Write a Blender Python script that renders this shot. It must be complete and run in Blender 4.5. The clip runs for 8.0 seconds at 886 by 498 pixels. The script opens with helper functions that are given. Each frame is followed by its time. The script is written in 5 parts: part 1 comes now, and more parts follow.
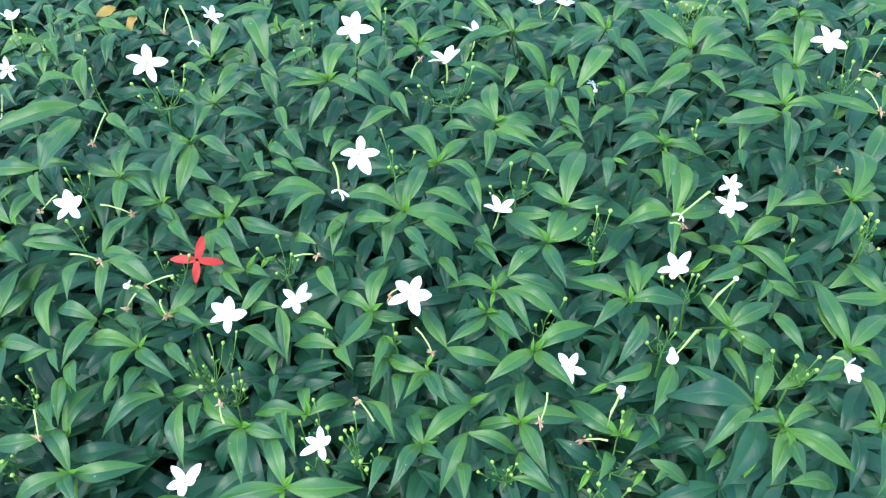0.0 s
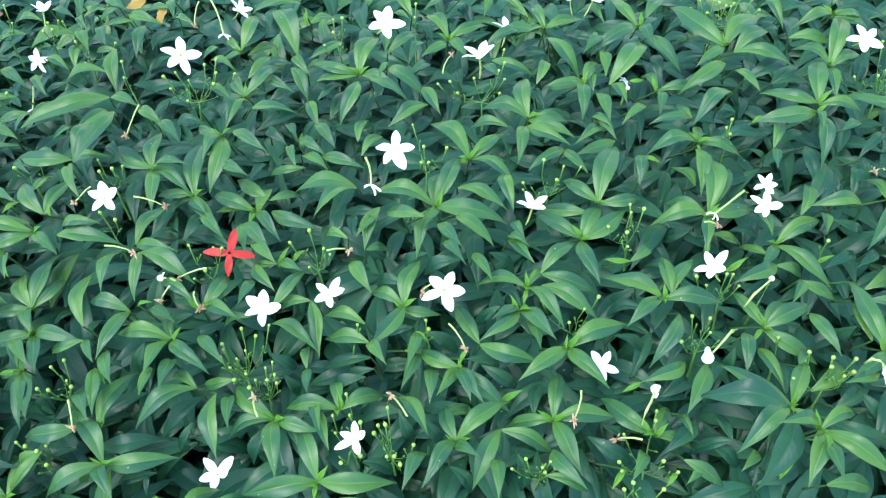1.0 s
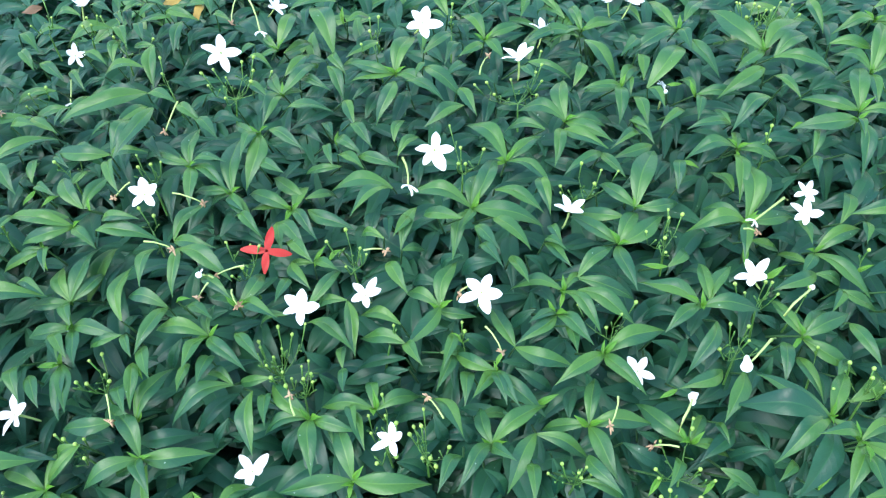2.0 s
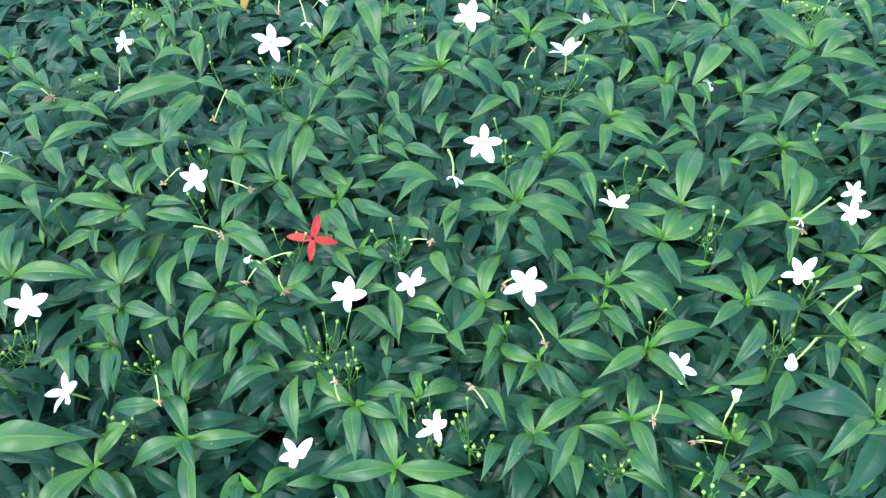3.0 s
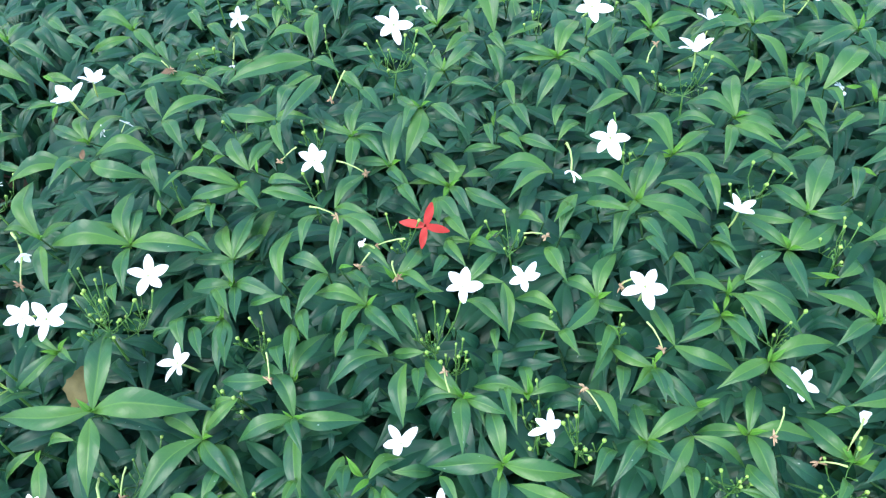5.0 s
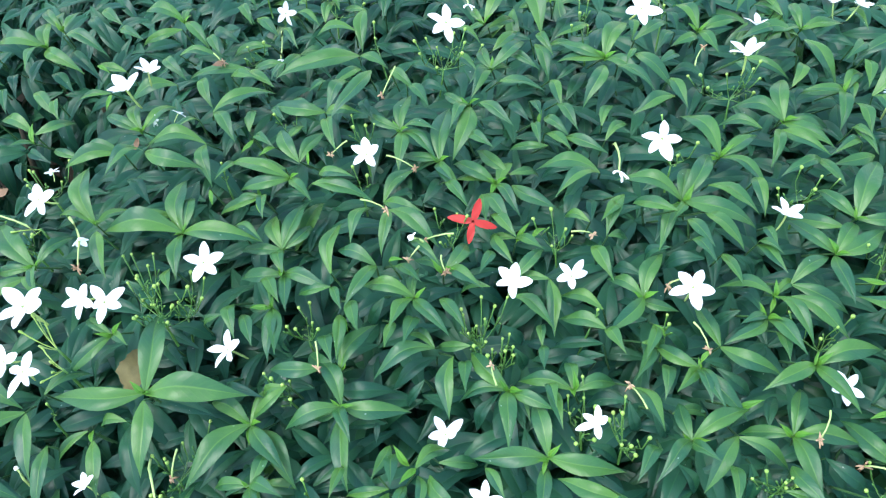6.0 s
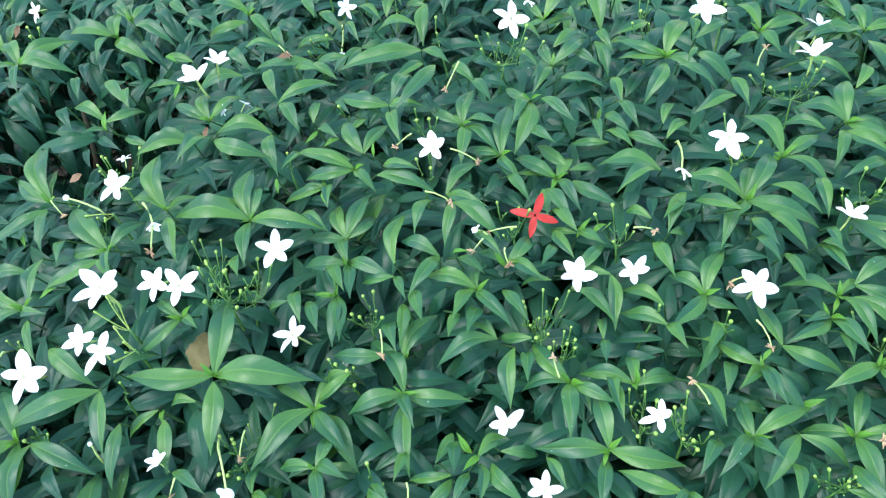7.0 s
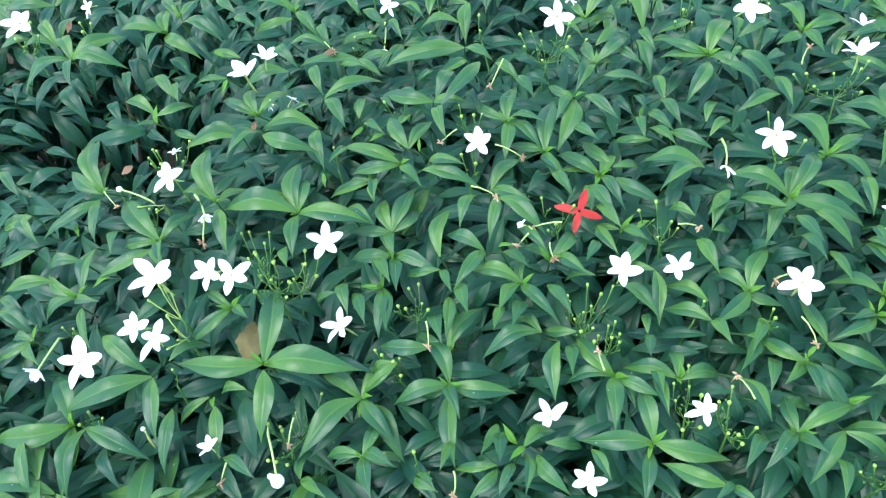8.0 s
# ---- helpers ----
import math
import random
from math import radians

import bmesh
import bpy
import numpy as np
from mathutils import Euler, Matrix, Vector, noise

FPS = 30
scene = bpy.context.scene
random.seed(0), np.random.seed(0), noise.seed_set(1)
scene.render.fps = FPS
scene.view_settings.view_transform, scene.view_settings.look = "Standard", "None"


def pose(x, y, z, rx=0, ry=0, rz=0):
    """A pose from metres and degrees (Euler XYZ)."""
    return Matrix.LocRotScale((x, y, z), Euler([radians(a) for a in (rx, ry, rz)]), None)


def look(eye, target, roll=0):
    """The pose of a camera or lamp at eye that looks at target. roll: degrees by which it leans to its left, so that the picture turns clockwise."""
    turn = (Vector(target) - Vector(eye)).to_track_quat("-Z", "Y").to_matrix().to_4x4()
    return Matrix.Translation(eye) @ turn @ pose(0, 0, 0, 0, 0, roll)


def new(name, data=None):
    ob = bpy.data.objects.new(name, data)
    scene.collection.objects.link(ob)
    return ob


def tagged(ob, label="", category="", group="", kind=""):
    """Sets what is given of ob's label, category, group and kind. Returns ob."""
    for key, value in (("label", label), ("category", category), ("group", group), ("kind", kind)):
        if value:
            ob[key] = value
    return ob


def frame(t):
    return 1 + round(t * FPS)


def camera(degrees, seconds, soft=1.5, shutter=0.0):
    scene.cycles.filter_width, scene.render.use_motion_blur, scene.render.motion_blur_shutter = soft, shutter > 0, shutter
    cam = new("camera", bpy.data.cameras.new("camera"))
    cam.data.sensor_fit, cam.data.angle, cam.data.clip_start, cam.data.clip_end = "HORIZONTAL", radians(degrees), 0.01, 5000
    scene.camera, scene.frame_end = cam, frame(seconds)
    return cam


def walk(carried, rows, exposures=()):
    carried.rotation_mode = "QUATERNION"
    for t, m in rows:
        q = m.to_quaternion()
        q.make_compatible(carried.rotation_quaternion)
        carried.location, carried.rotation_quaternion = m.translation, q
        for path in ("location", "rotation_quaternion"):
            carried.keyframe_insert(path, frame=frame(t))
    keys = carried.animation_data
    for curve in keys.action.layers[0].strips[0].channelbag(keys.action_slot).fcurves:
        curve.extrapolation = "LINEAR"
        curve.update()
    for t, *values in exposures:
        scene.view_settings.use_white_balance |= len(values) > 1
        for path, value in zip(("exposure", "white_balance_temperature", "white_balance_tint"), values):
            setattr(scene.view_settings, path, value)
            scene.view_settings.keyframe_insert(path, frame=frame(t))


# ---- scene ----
cam = camera(55.5, 8.0, soft=1.2)
PATH = [
    (0, (0.032, -0.099, 1.435), (-0.042, 1.176, -0.104), -2.7),
    (0.5, (0.022, -0.098, 1.437), (-0.059, 1.171, -0.107), -2.6),
    (1, (0.009, -0.099, 1.433), (-0.091, 1.17, -0.11), -2.9),
    (1.5, (-0.003, -0.093, 1.434), (-0.124, 1.173, -0.11), -3.1),
    (3, (-0.035, -0.106, 1.44), (-0.226, 1.142, -0.11), -3.7),
    (3.5, (-0.054, -0.108, 1.437), (-0.29, 1.132, -0.114), -4.3),
    (4, (-0.07, -0.104, 1.434), (-0.354, 1.116, -0.125), -5.1),
    (4.5, (-0.079, -0.097, 1.434), (-0.395, 1.108, -0.13), -5.6),
    (6, (-0.118, -0.118, 1.442), (-0.496, 1.075, -0.118), -5.5),
    (6.5, (-0.132, -0.128, 1.447), (-0.546, 1.054, -0.111), -6.2),
    (7, (-0.15, -0.139, 1.453), (-0.592, 1.03, -0.108), -6.6),
    (7.5, (-0.162, -0.149, 1.457), (-0.616, 1.02, -0.101), -6.4),
    (8, (-0.171, -0.159, 1.462), (-0.661, 0.995, -0.096), -7.7),
]
walk(cam, [(t, look(eye, target, roll)) for t, eye, target, roll in PATH])

# ---- light: a bright, hazy overcast day ----
SUN_UP, SUN_ROUND = radians(66), radians(225)
world = bpy.data.worlds.new("sky")
world.use_nodes = True
scene.world = world
wn = world.node_tree.nodes
sky = wn.new("ShaderNodeTexSky")
sky.sky_type, sky.sun_disc = "NISHITA", False
sky.sun_elevation, sky.sun_rotation = SUN_UP, SUN_ROUND
sky.air_density, sky.dust_density = 1.5, 0.6
wn["Background"].inputs["Strength"].default_value = 0.15
world.node_tree.links.new(sky.outputs["Color"], wn["Background"].inputs["Color"])
sun = new("sun", bpy.data.lights.new("sun", "SUN"))
sun.data.energy, sun.data.angle, sun.data.color = 0.85, radians(32), (1.0, 0.99, 0.97)
sun.matrix_world = look((0, 0, 0), (-math.sin(SUN_ROUND) * math.cos(SUN_UP), -math.cos(SUN_ROUND) * math.cos(SUN_UP), -math.sin(SUN_UP)))
scene.view_settings.exposure = 2.27


# ---- materials ----
def material(name):
    m = bpy.data.materials.new(name)
    m.use_nodes = True
    return m, m.node_tree.nodes, m.node_tree.links, m.node_tree.nodes["Principled BSDF"]


def mathn(nodes, links, op, a, b=None, clamp=False):
    n = nodes.new("ShaderNodeMath")
    n.operation, n.use_clamp = op, clamp
    for i, v in enumerate((a, b)):
        if v is None:
            continue
        if isinstance(v, (int, float)):
            n.inputs[i].default_value = v
        else:
            links.new(v, n.inputs[i])
    return n.outputs[0]


def ramp(nodes, links, fac, stops):
    n = nodes.new("ShaderNodeValToRGB")
    while len(n.color_ramp.elements) < len(stops):
        n.color_ramp.elements.new(0.5)
    for e, (p, c) in zip(n.color_ramp.elements, stops):
        e.position, e.color = p, (*c, 1)
    links.new(fac, n.inputs[0])
    return n.outputs[0]


def mix(nodes, links, fac, a, b):
    n = nodes.new("ShaderNodeMix")
    n.data_type = "RGBA"
    for i, v in ((0, fac), (6, a), (7, b)):
        if isinstance(v, (int, float)):
            n.inputs[i].default_value = v
        elif isinstance(v, tuple):
            n.inputs[i].default_value = (*v, 1)
        else:
            links.new(v, n.inputs[i])
    return n.outputs[2]


def noise_tex(nodes, links, scale, detail=3.0, vector=None):
    n = nodes.new("ShaderNodeTexNoise")
    n.inputs["Scale"].default_value, n.inputs["Detail"].default_value = scale, detail
    if vector is not None:
        links.new(vector, n.inputs["Vector"])
    return n.outputs["Fac"]


def leaf_material(name, stops, rib, rough, through_light, gloss=0.25):
    """Leaf blade: tint from leaf to leaf, paler midrib, faint side veins, waxy gloss, some light passing through."""
    m, nodes, links, bsdf = material(name)
    info, geo, uv = nodes.new("ShaderNodeObjectInfo"), nodes.new("ShaderNodeNewGeometry"), nodes.new("ShaderNodeTexCoord")
    chance = mathn(nodes, links, "FRACT", mathn(nodes, links, "ADD", info.outputs["Random"], geo.outputs["Random Per Island"]))
    base = ramp(nodes, links, chance, stops)
    sep = nodes.new("ShaderNodeSeparateXYZ")
    links.new(uv.outputs["UV"], sep.inputs[0])
    across = mathn(nodes, links, "ABSOLUTE", mathn(nodes, links, "SUBTRACT", sep.outputs[0], 0.5))
    midrib = mathn(nodes, links, "SUBTRACT", 1.0, mathn(nodes, links, "MULTIPLY", across, 20.0), True)
    wave = mathn(nodes, links, "SINE", mathn(nodes, links, "MULTIPLY", mathn(nodes, links, "SUBTRACT", sep.outputs[1], mathn(nodes, links, "MULTIPLY", across, 0.35)), 75.0))
    veins = mathn(nodes, links, "POWER", mathn(nodes, links, "MULTIPLY", mathn(nodes, links, "ADD", wave, 1.0), 0.5), 6.0)
    place = uv.outputs["Object"]
    blotch = noise_tex(nodes, links, 6.0, 4.0, place)
    grain = noise_tex(nodes, links, 55.0, 2.0, place)
    swell = noise_tex(nodes, links, 9.0, 1.0, place)
    shade = mix(nodes, links, mathn(nodes, links, "MULTIPLY", blotch, 0.45), base, stops[0][1])
    shade = mix(nodes, links, mathn(nodes, links, "MULTIPLY", grain, 0.35), shade, stops[0][1])
    shade = mix(nodes, links, mathn(nodes, links, "MULTIPLY", veins, 0.05), shade, rib)
    shade = mix(nodes, links, mathn(nodes, links, "MULTIPLY", midrib, 0.5), shade, rib)
    near_stem = mathn(nodes, links, "SUBTRACT", 1.0, mathn(nodes, links, "MULTIPLY", sep.outputs[1], 2.2), True)
    shade = mix(nodes, links, mathn(nodes, links, "MULTIPLY", near_stem, 0.45), shade, rib)
    spot = nodes.new("ShaderNodeTexVoronoi")
    spot.voronoi_dimensions = "4D"
    spot.inputs["Scale"].default_value = 8.0
    flat = nodes.new("ShaderNodeVectorMath")
    flat.operation = "MULTIPLY"
    links.new(uv.outputs["UV"], flat.inputs[0])
    flat.inputs[1].default_value = (0.28, 1.0, 0.0)
    links.new(flat.outputs[0], spot.inputs["Vector"])
    links.new(mathn(nodes, links, "MULTIPLY", chance, 60.0), spot.inputs["W"])
    few = nodes.new("ShaderNodeSeparateColor")
    links.new(spot.outputs["Color"], few.inputs[0])
    speck = mathn(nodes, links, "MULTIPLY", mathn(nodes, links, "LESS_THAN", spot.outputs["Distance"], 0.12), mathn(nodes, links, "GREATER_THAN", few.outputs[0], 0.55))
    shade = mix(nodes, links, mathn(nodes, links, "MULTIPLY", speck, 0.5), shade, (0.30, 0.40, 0.30))
    links.new(shade, bsdf.inputs["Base Color"])
    links.new(mathn(nodes, links, "ADD", mathn(nodes, links, "MULTIPLY", blotch, 0.2), rough - 0.1), bsdf.inputs["Roughness"])
    bsdf.inputs["Specular IOR Level"].default_value = gloss
    relief = mathn(nodes, links, "ADD", mathn(nodes, links, "MULTIPLY", veins, 0.10), mathn(nodes, links, "ADD", mathn(nodes, links, "MULTIPLY", midrib, 0.5), mathn(nodes, links, "ADD", mathn(nodes, links, "MULTIPLY", swell, 0.6), mathn(nodes, links, "MULTIPLY", grain, 0.30))))
    bump = nodes.new("ShaderNodeBump")
    bump.inputs["Strength"].default_value, bump.inputs["Distance"].default_value = 0.5, 0.001
    links.new(relief, bump.inputs["Height"])
    links.new(bump.outputs[0], bsdf.inputs["Normal"])
    glow = nodes.new("ShaderNodeBsdfTranslucent")
    links.new(shade, glow.inputs["Color"])
    blend = nodes.new("ShaderNodeMixShader")
    blend.inputs[0].default_value = through_light
    links.new(bsdf.outputs[0], blend.inputs[1])
    links.new(glow.outputs[0], blend.inputs[2])
    links.new(blend.outputs[0], nodes["Material Output"].inputs["Surface"])
    return m


LEAF = leaf_material("green_leaf", [(0.0, (0.013, 0.072, 0.031)), (0.45, (0.029, 0.110, 0.029)), (0.8, (0.054, 0.155, 0.024)), (1.0, (0.080, 0.190, 0.019))], (0.115, 0.245, 0.036), 0.37, 0.26, 0.38)
# Older leaves are darker; shade between the leaves is put in this tint too.
OLD_SHADED = leaf_material("old_shaded_leaf", [(0.0, (0.011, 0.060, 0.036)), (0.6, (0.016, 0.078, 0.039)), (1.0, (0.025, 0.104, 0.034))], (0.034, 0.13, 0.046), 0.36, 0.33, 0.30)
YOUNG = leaf_material("young_leaf", [(0.0, (0.050, 0.175, 0.018)), (1.0, (0.105, 0.245, 0.022))], (0.14, 0.29, 0.045), 0.42, 0.25)


def plain_material(name, a, b, scale=200.0, rough=0.5, relief=0.15, spec=0.5, through_light=0.0):
    m, nodes, links, bsdf = material(name)
    coord, info = nodes.new("ShaderNodeTexCoord"), nodes.new("ShaderNodeObjectInfo")
    grain = noise_tex(nodes, links, scale, 4.0, coord.outputs["Object"])
    fac = mathn(nodes, links, "ADD", mathn(nodes, links, "MULTIPLY", grain, 0.7), mathn(nodes, links, "MULTIPLY", info.outputs["Random"], 0.4), True)
    shade = mix(nodes, links, fac, a, b)
    links.new(shade, bsdf.inputs["Base Color"])
    bsdf.inputs["Roughness"].default_value, bsdf.inputs["Specular IOR Level"].default_value = rough, spec
    bump = nodes.new("ShaderNodeBump")
    bump.inputs["Strength"].default_value, bump.inputs["Distance"].default_value = relief, 0.001
    links.new(grain, bump.inputs["Height"])
    links.new(bump.outputs[0], bsdf.inputs["Normal"])
    if through_light:
        glow, blend = nodes.new("ShaderNodeBsdfTranslucent"), nodes.new("ShaderNodeMixShader")
        links.new(shade, glow.inputs["Color"])
        blend.inputs[0].default_value = through_light
        links.new(bsdf.outputs[0], blend.inputs[1])
        links.new(glow.outputs[0], blend.inputs[2])
        links.new(blend.outputs[0], nodes["Material Output"].inputs["Surface"])
    return m


WHITE = plain_material("white_petal", (0.84, 0.84, 0.83), (0.92, 0.92, 0.90), 60, 0.55, 0.1, 0.3, 0.35)
RED = plain_material("red_petal", (0.30, 0.012, 0.010), (0.43, 0.032, 0.020), 90, 0.5, 0.1, 0.3, 0.15)
STALK = plain_material("green_stalk", (0.035, 0.12, 0.020), (0.080, 0.19, 0.030), 250, 0.5)
STEM = plain_material("leafy_stem", (0.020, 0.070, 0.020), (0.042, 0.110, 0.028), 250, 0.5)
TUBE = plain_material("pale_tube", (0.20, 0.30, 0.07), (0.36, 0.44, 0.15), 200, 0.5)
BUD = plain_material("bud_skin", (0.13, 0.26, 0.032), (0.29, 0.39, 0.08), 200, 0.45)
WOOD = plain_material("woody_stem", (0.030, 0.028, 0.017), (0.075, 0.062, 0.038), 180, 0.8, 0.5, 0.2)
DRY = plain_material("dry_brown", (0.15, 0.080, 0.042), (0.44, 0.30, 0.18), 220, 0.8, 0.4, 0.2)
DRYLEAF = plain_material("dead_leaf", (0.030, 0.032, 0.012), (0.150, 0.122, 0.044), 5.5, 0.7, 0.4, 0.25, 0.1)
REDDISH = plain_material("reddish_dead_leaf", (0.085, 0.052, 0.030), (0.25, 0.150, 0.085), 30, 0.7, 0.3, 0.2, 0.1)
YELLOW = plain_material("yellowed_leaf", (0.20, 0.13, 0.022), (0.36, 0.24, 0.055), 6, 0.6, 0.3, 0.3, 0.15)
SOIL = plain_material("soil", (0.022, 0.017, 0.011), (0.055, 0.041, 0.028), 30, 0.95, 0.8, 0.1)


# ---- mesh helpers ----
def part(name, mesh, mat, parent, m=None, label=""):
    """Links a mesh as one object under a thing or a part."""
    if isinstance(mesh, bmesh.types.BMesh):
        data = bpy.data.meshes.new(name)
        mesh.to_mesh(data)
        mesh.free()
        mesh = data
    if mat is not None and not mesh.materials:
        mesh.materials.append(mat)
    ob = new(name, mesh)
    ob.parent = parent
    if m is not None:
        ob.matrix_basis = m
    return tagged(ob, label)


def thing(name, place, label, category, group="", kind=""):
    ob = new(name)
    ob.empty_display_size = 0.02
    ob.location = place
    return tagged(ob, label, category, group, kind)


def tube_bm(bm, points, radii, sides=6):
    """A tapered round tube along points, closed at its end."""
    rings = []
    for i, p in enumerate(points):
        p = Vector(p)
        along = (Vector(points[min(i + 1, len(points) - 1)]) - Vector(points[max(i - 1, 0)])).normalized()
        a = along.orthogonal().normalized()
        b = along.cross(a)
        rings.append([bm.verts.new(p + radii[i] * (math.cos(t) * a + math.sin(t) * b)) for t in (2 * math.pi * k / sides for k in range(sides))])
    for r, q in zip(rings, rings[1:]):
        for k in range(sides):
            bm.faces.new((r[k], r[(k + 1) % sides], q[(k + 1) % sides], q[k])).smooth = True
    bm.faces.new(rings[-1])
    return bm


def leaf_data(width, arch, fold, bend, twist=0.0, long_steps=12):
    """Template of a lanceolate blade along +y with unit length: points, faces and uv."""
    verts, uvs, faces = [], [], []
    for i in range(long_steps + 1):
        s = i / long_steps
        w = width * math.sin(math.pi * s ** 0.88) ** 1.12 * (1 - 0.30 * s ** 3) + 0.012 * (1 - s) ** 2 + 0.002
        top = 0.44
        lift = arch * (1 - (abs(s - top) / (top if s < top else 1 - top)) ** (2.0 if s < top else 2.3))
        lift += 0.010 * math.sin(11 * s + 40 * bend) * math.sin(math.pi * s)
        side = bend * math.sin(math.pi * s) + 0.3 * bend * math.sin(2 * math.pi * s)
        turn = twist * (s - 0.3)
        for u in (-1, -0.5, 0, 0.5, 1):
            ripple = 0.016 * math.sin(9 * s + 2.1 * u + 30 * bend) * abs(u) * math.sin(math.pi * s)
            x, z = u * w, fold * w * (1 - 0.5 * s) * (1.45 * abs(u) - 1.15 * u * u) + ripple
            verts.append((x * math.cos(turn) - z * math.sin(turn) + side, s, lift + x * math.sin(turn) + z * math.cos(turn)))
            uvs.append((0.5 + 0.5 * u, s))
    for i in range(long_steps):
        for k in range(4):
            a = i * 5 + k
            faces.append((a, a + 1, a + 6, a + 5))
    return np.array(verts), faces, np.array(uvs)


def crease(me):
    """Keeps the fold along the midrib, every fifth point from the third, sharp."""
    ends = np.empty(len(me.edges) * 2, dtype=np.int32)
    me.edges.foreach_get("vertices", ends)
    me.attributes.new("sharp_edge", "BOOLEAN", "EDGE").data.foreach_set("value", (ends.reshape(-1, 2) % 5 == 2).all(axis=1))


def mesh_from(name, verts, faces, uvs, mat):
    me = bpy.data.meshes.new(name)
    me.from_pydata([tuple(v) for v in verts], [], faces)
    layer = me.uv_layers.new(name="UVMap")
    index = np.empty(len(me.loops), dtype=np.int32)
    me.loops.foreach_get("vertex_index", index)
    layer.data.foreach_set("uv", uvs[index].astype(np.float32).ravel())
    me.polygons.foreach_set("use_smooth", np.ones(len(me.polygons), dtype=bool))
    me.materials.append(mat)
    me.update(calc_edges=True)
    crease(me)
    return me


rng = random.Random(5)
SHAPES = [(rng.uniform(0.114, 0.146), rng.uniform(0.13, 0.29), rng.uniform(0.40, 0.90), rng.uniform(-0.07, 0.07), rng.uniform(-0.45, 0.45)) for _ in range(24)]
LEAF_MESHES = [mesh_from("leaf", *leaf_data(*s), LEAF) for s in SHAPES]
OLD_SHADED_MESHES = [mesh_from("leaf", *leaf_data(*s), OLD_SHADED) for s in SHAPES[::2]]
YOUNG_MESHES = [mesh_from("leaf", *leaf_data(w * 0.95, a * 0.8, f + 0.2, b, t, 8), YOUNG) for w, a, f, b, t in SHAPES[:6]]


def leaf_frame(az, el, length, roll=0.0):
    """Pose of a leaf: az degrees from +y towards +x, el degrees up, length in metres; its face looks up."""
    a, e = radians(az), radians(el)
    y = Vector((math.sin(a) * math.cos(e), math.cos(a) * math.cos(e), math.sin(e)))
    up = Vector((0.0, -0.25, 1.0))
    x = y.cross(up)
    if x.length < 1e-4:
        x = Vector((1, 0, 0))
    x.normalize()
    z = x.cross(y)
    m = Matrix((x, y, z)).transposed().to_4x4()
    return m @ Matrix.Rotation(radians(roll), 4, "Y") @ Matrix.Scale(length, 4)


# ---- the ground and the hedge's plants ----
TOPS = []
BLOOMS = []


def hedge_top(x, y):
    """Height of the foliage at x, y: near the outer shoots it follows them."""
    base = 0.74 - 0.10 * (y - 0.55) ** 2 - 0.9 * max(0.0, 0.12 - y) ** 1.1
    hollow = 0.30 * math.exp(-(((x - (-1.02)) ** 2 / 0.036 + (y - 0.62) ** 2 / 0.022)) ** 1.6)
    near = np.array(TOPS)
    weight = 1.0 / (np.hypot(near[:, 0] - x, near[:, 1] - y) + 0.02) ** 2.5
    own = 1.0 / 0.08 ** 2.5
    return float((weight @ near[:, 2] + own * base) / (weight.sum() + own)) - hollow


def ground():
    bm = bmesh.new()
    edge = [-3000, -300, -30, -6, -3, -2, -1, 0, 1, 2, 3, 6, 30, 300, 3000]
    grid = [[bm.verts.new((x, y, 0.012 * noise.noise((x * 1.3, y * 1.3, 0)) if max(abs(x), abs(y)) < 5 else 0)) for x in edge] for y in edge]
    for r, q in zip(grid, grid[1:]):
        for k in range(len(edge) - 1):
            bm.faces.new((r[k], r[k + 1], q[k + 1], q[k])).smooth = True
    ob = part("ground", bm, SOIL, None)
    tagged(ob, "bare dark brown soil under the hedge", "ground", kind="structure")


ground()
COLUMNS, ROWS_DEEP = 11, 4
X0, X1, Y0, Y1 = -2.0, 1.7, 0.02, 1.7
SHRUBS = {}


def shrub_at(x, y):
    """The plant of the hedge that grows at x, y."""
    c = min(COLUMNS - 1, max(0, int((x - X0) / (X1 - X0) * COLUMNS)))
    r = min(ROWS_DEEP - 1, max(0, int((y - Y0) / (Y1 - Y0) * ROWS_DEEP)))
    if (c, r) in SHRUBS:
        return SHRUBS[c, r]
    bx, by = X0 + (c + 0.5) * (X1 - X0) / COLUMNS, Y0 + (r + 0.5) * (Y1 - Y0) / ROWS_DEEP
    ob = thing("shrub", (bx, by, 0.0), "dense glossy green jasmine shrub in a clipped hedge", "shrub", "shrubs of the hedge")
    rs = random.Random(100 * c + r)
    for _ in range(3):
        bm = bmesh.new()
        a, s = rs.uniform(0, 6.3), rs.uniform(0.05, 0.12)
        pts = [(0.03 * math.cos(a), 0.03 * math.sin(a), -0.01)]
        for k in range(1, 5):
            pts.append((math.cos(a) * s * k / 3 + rs.uniform(-0.01, 0.01), math.sin(a) * s * k / 3 + rs.uniform(-0.01, 0.01), 0.14 * k))
        tube_bm(bm, pts, [0.011, 0.010, 0.008, 0.006, 0.003], 7)
        part("trunk", bm, WOOD, ob, label="thin grey-brown woody stem")
    SHRUBS[c, r] = ob
    return ob


STEMS = []
for k in range(4):
    bm = bmesh.new()
    rs = random.Random(40 + k)
    lean_x, lean_y = rs.uniform(-0.006, 0.006), rs.uniform(0.002, 0.008)
    bend = [(lean_x * i, lean_y * i, -0.010 * i) for i in range(5)]
    tube_bm(bm, bend, [0.0008, 0.0010, 0.0011, 0.0012, 0.0013], 6)
    data = bpy.data.meshes.new("shoot")
    bm.to_mesh(data)
    bm.free()
    data.materials.append(STEM)
    STEMS.append(data)
COUNT = [0]


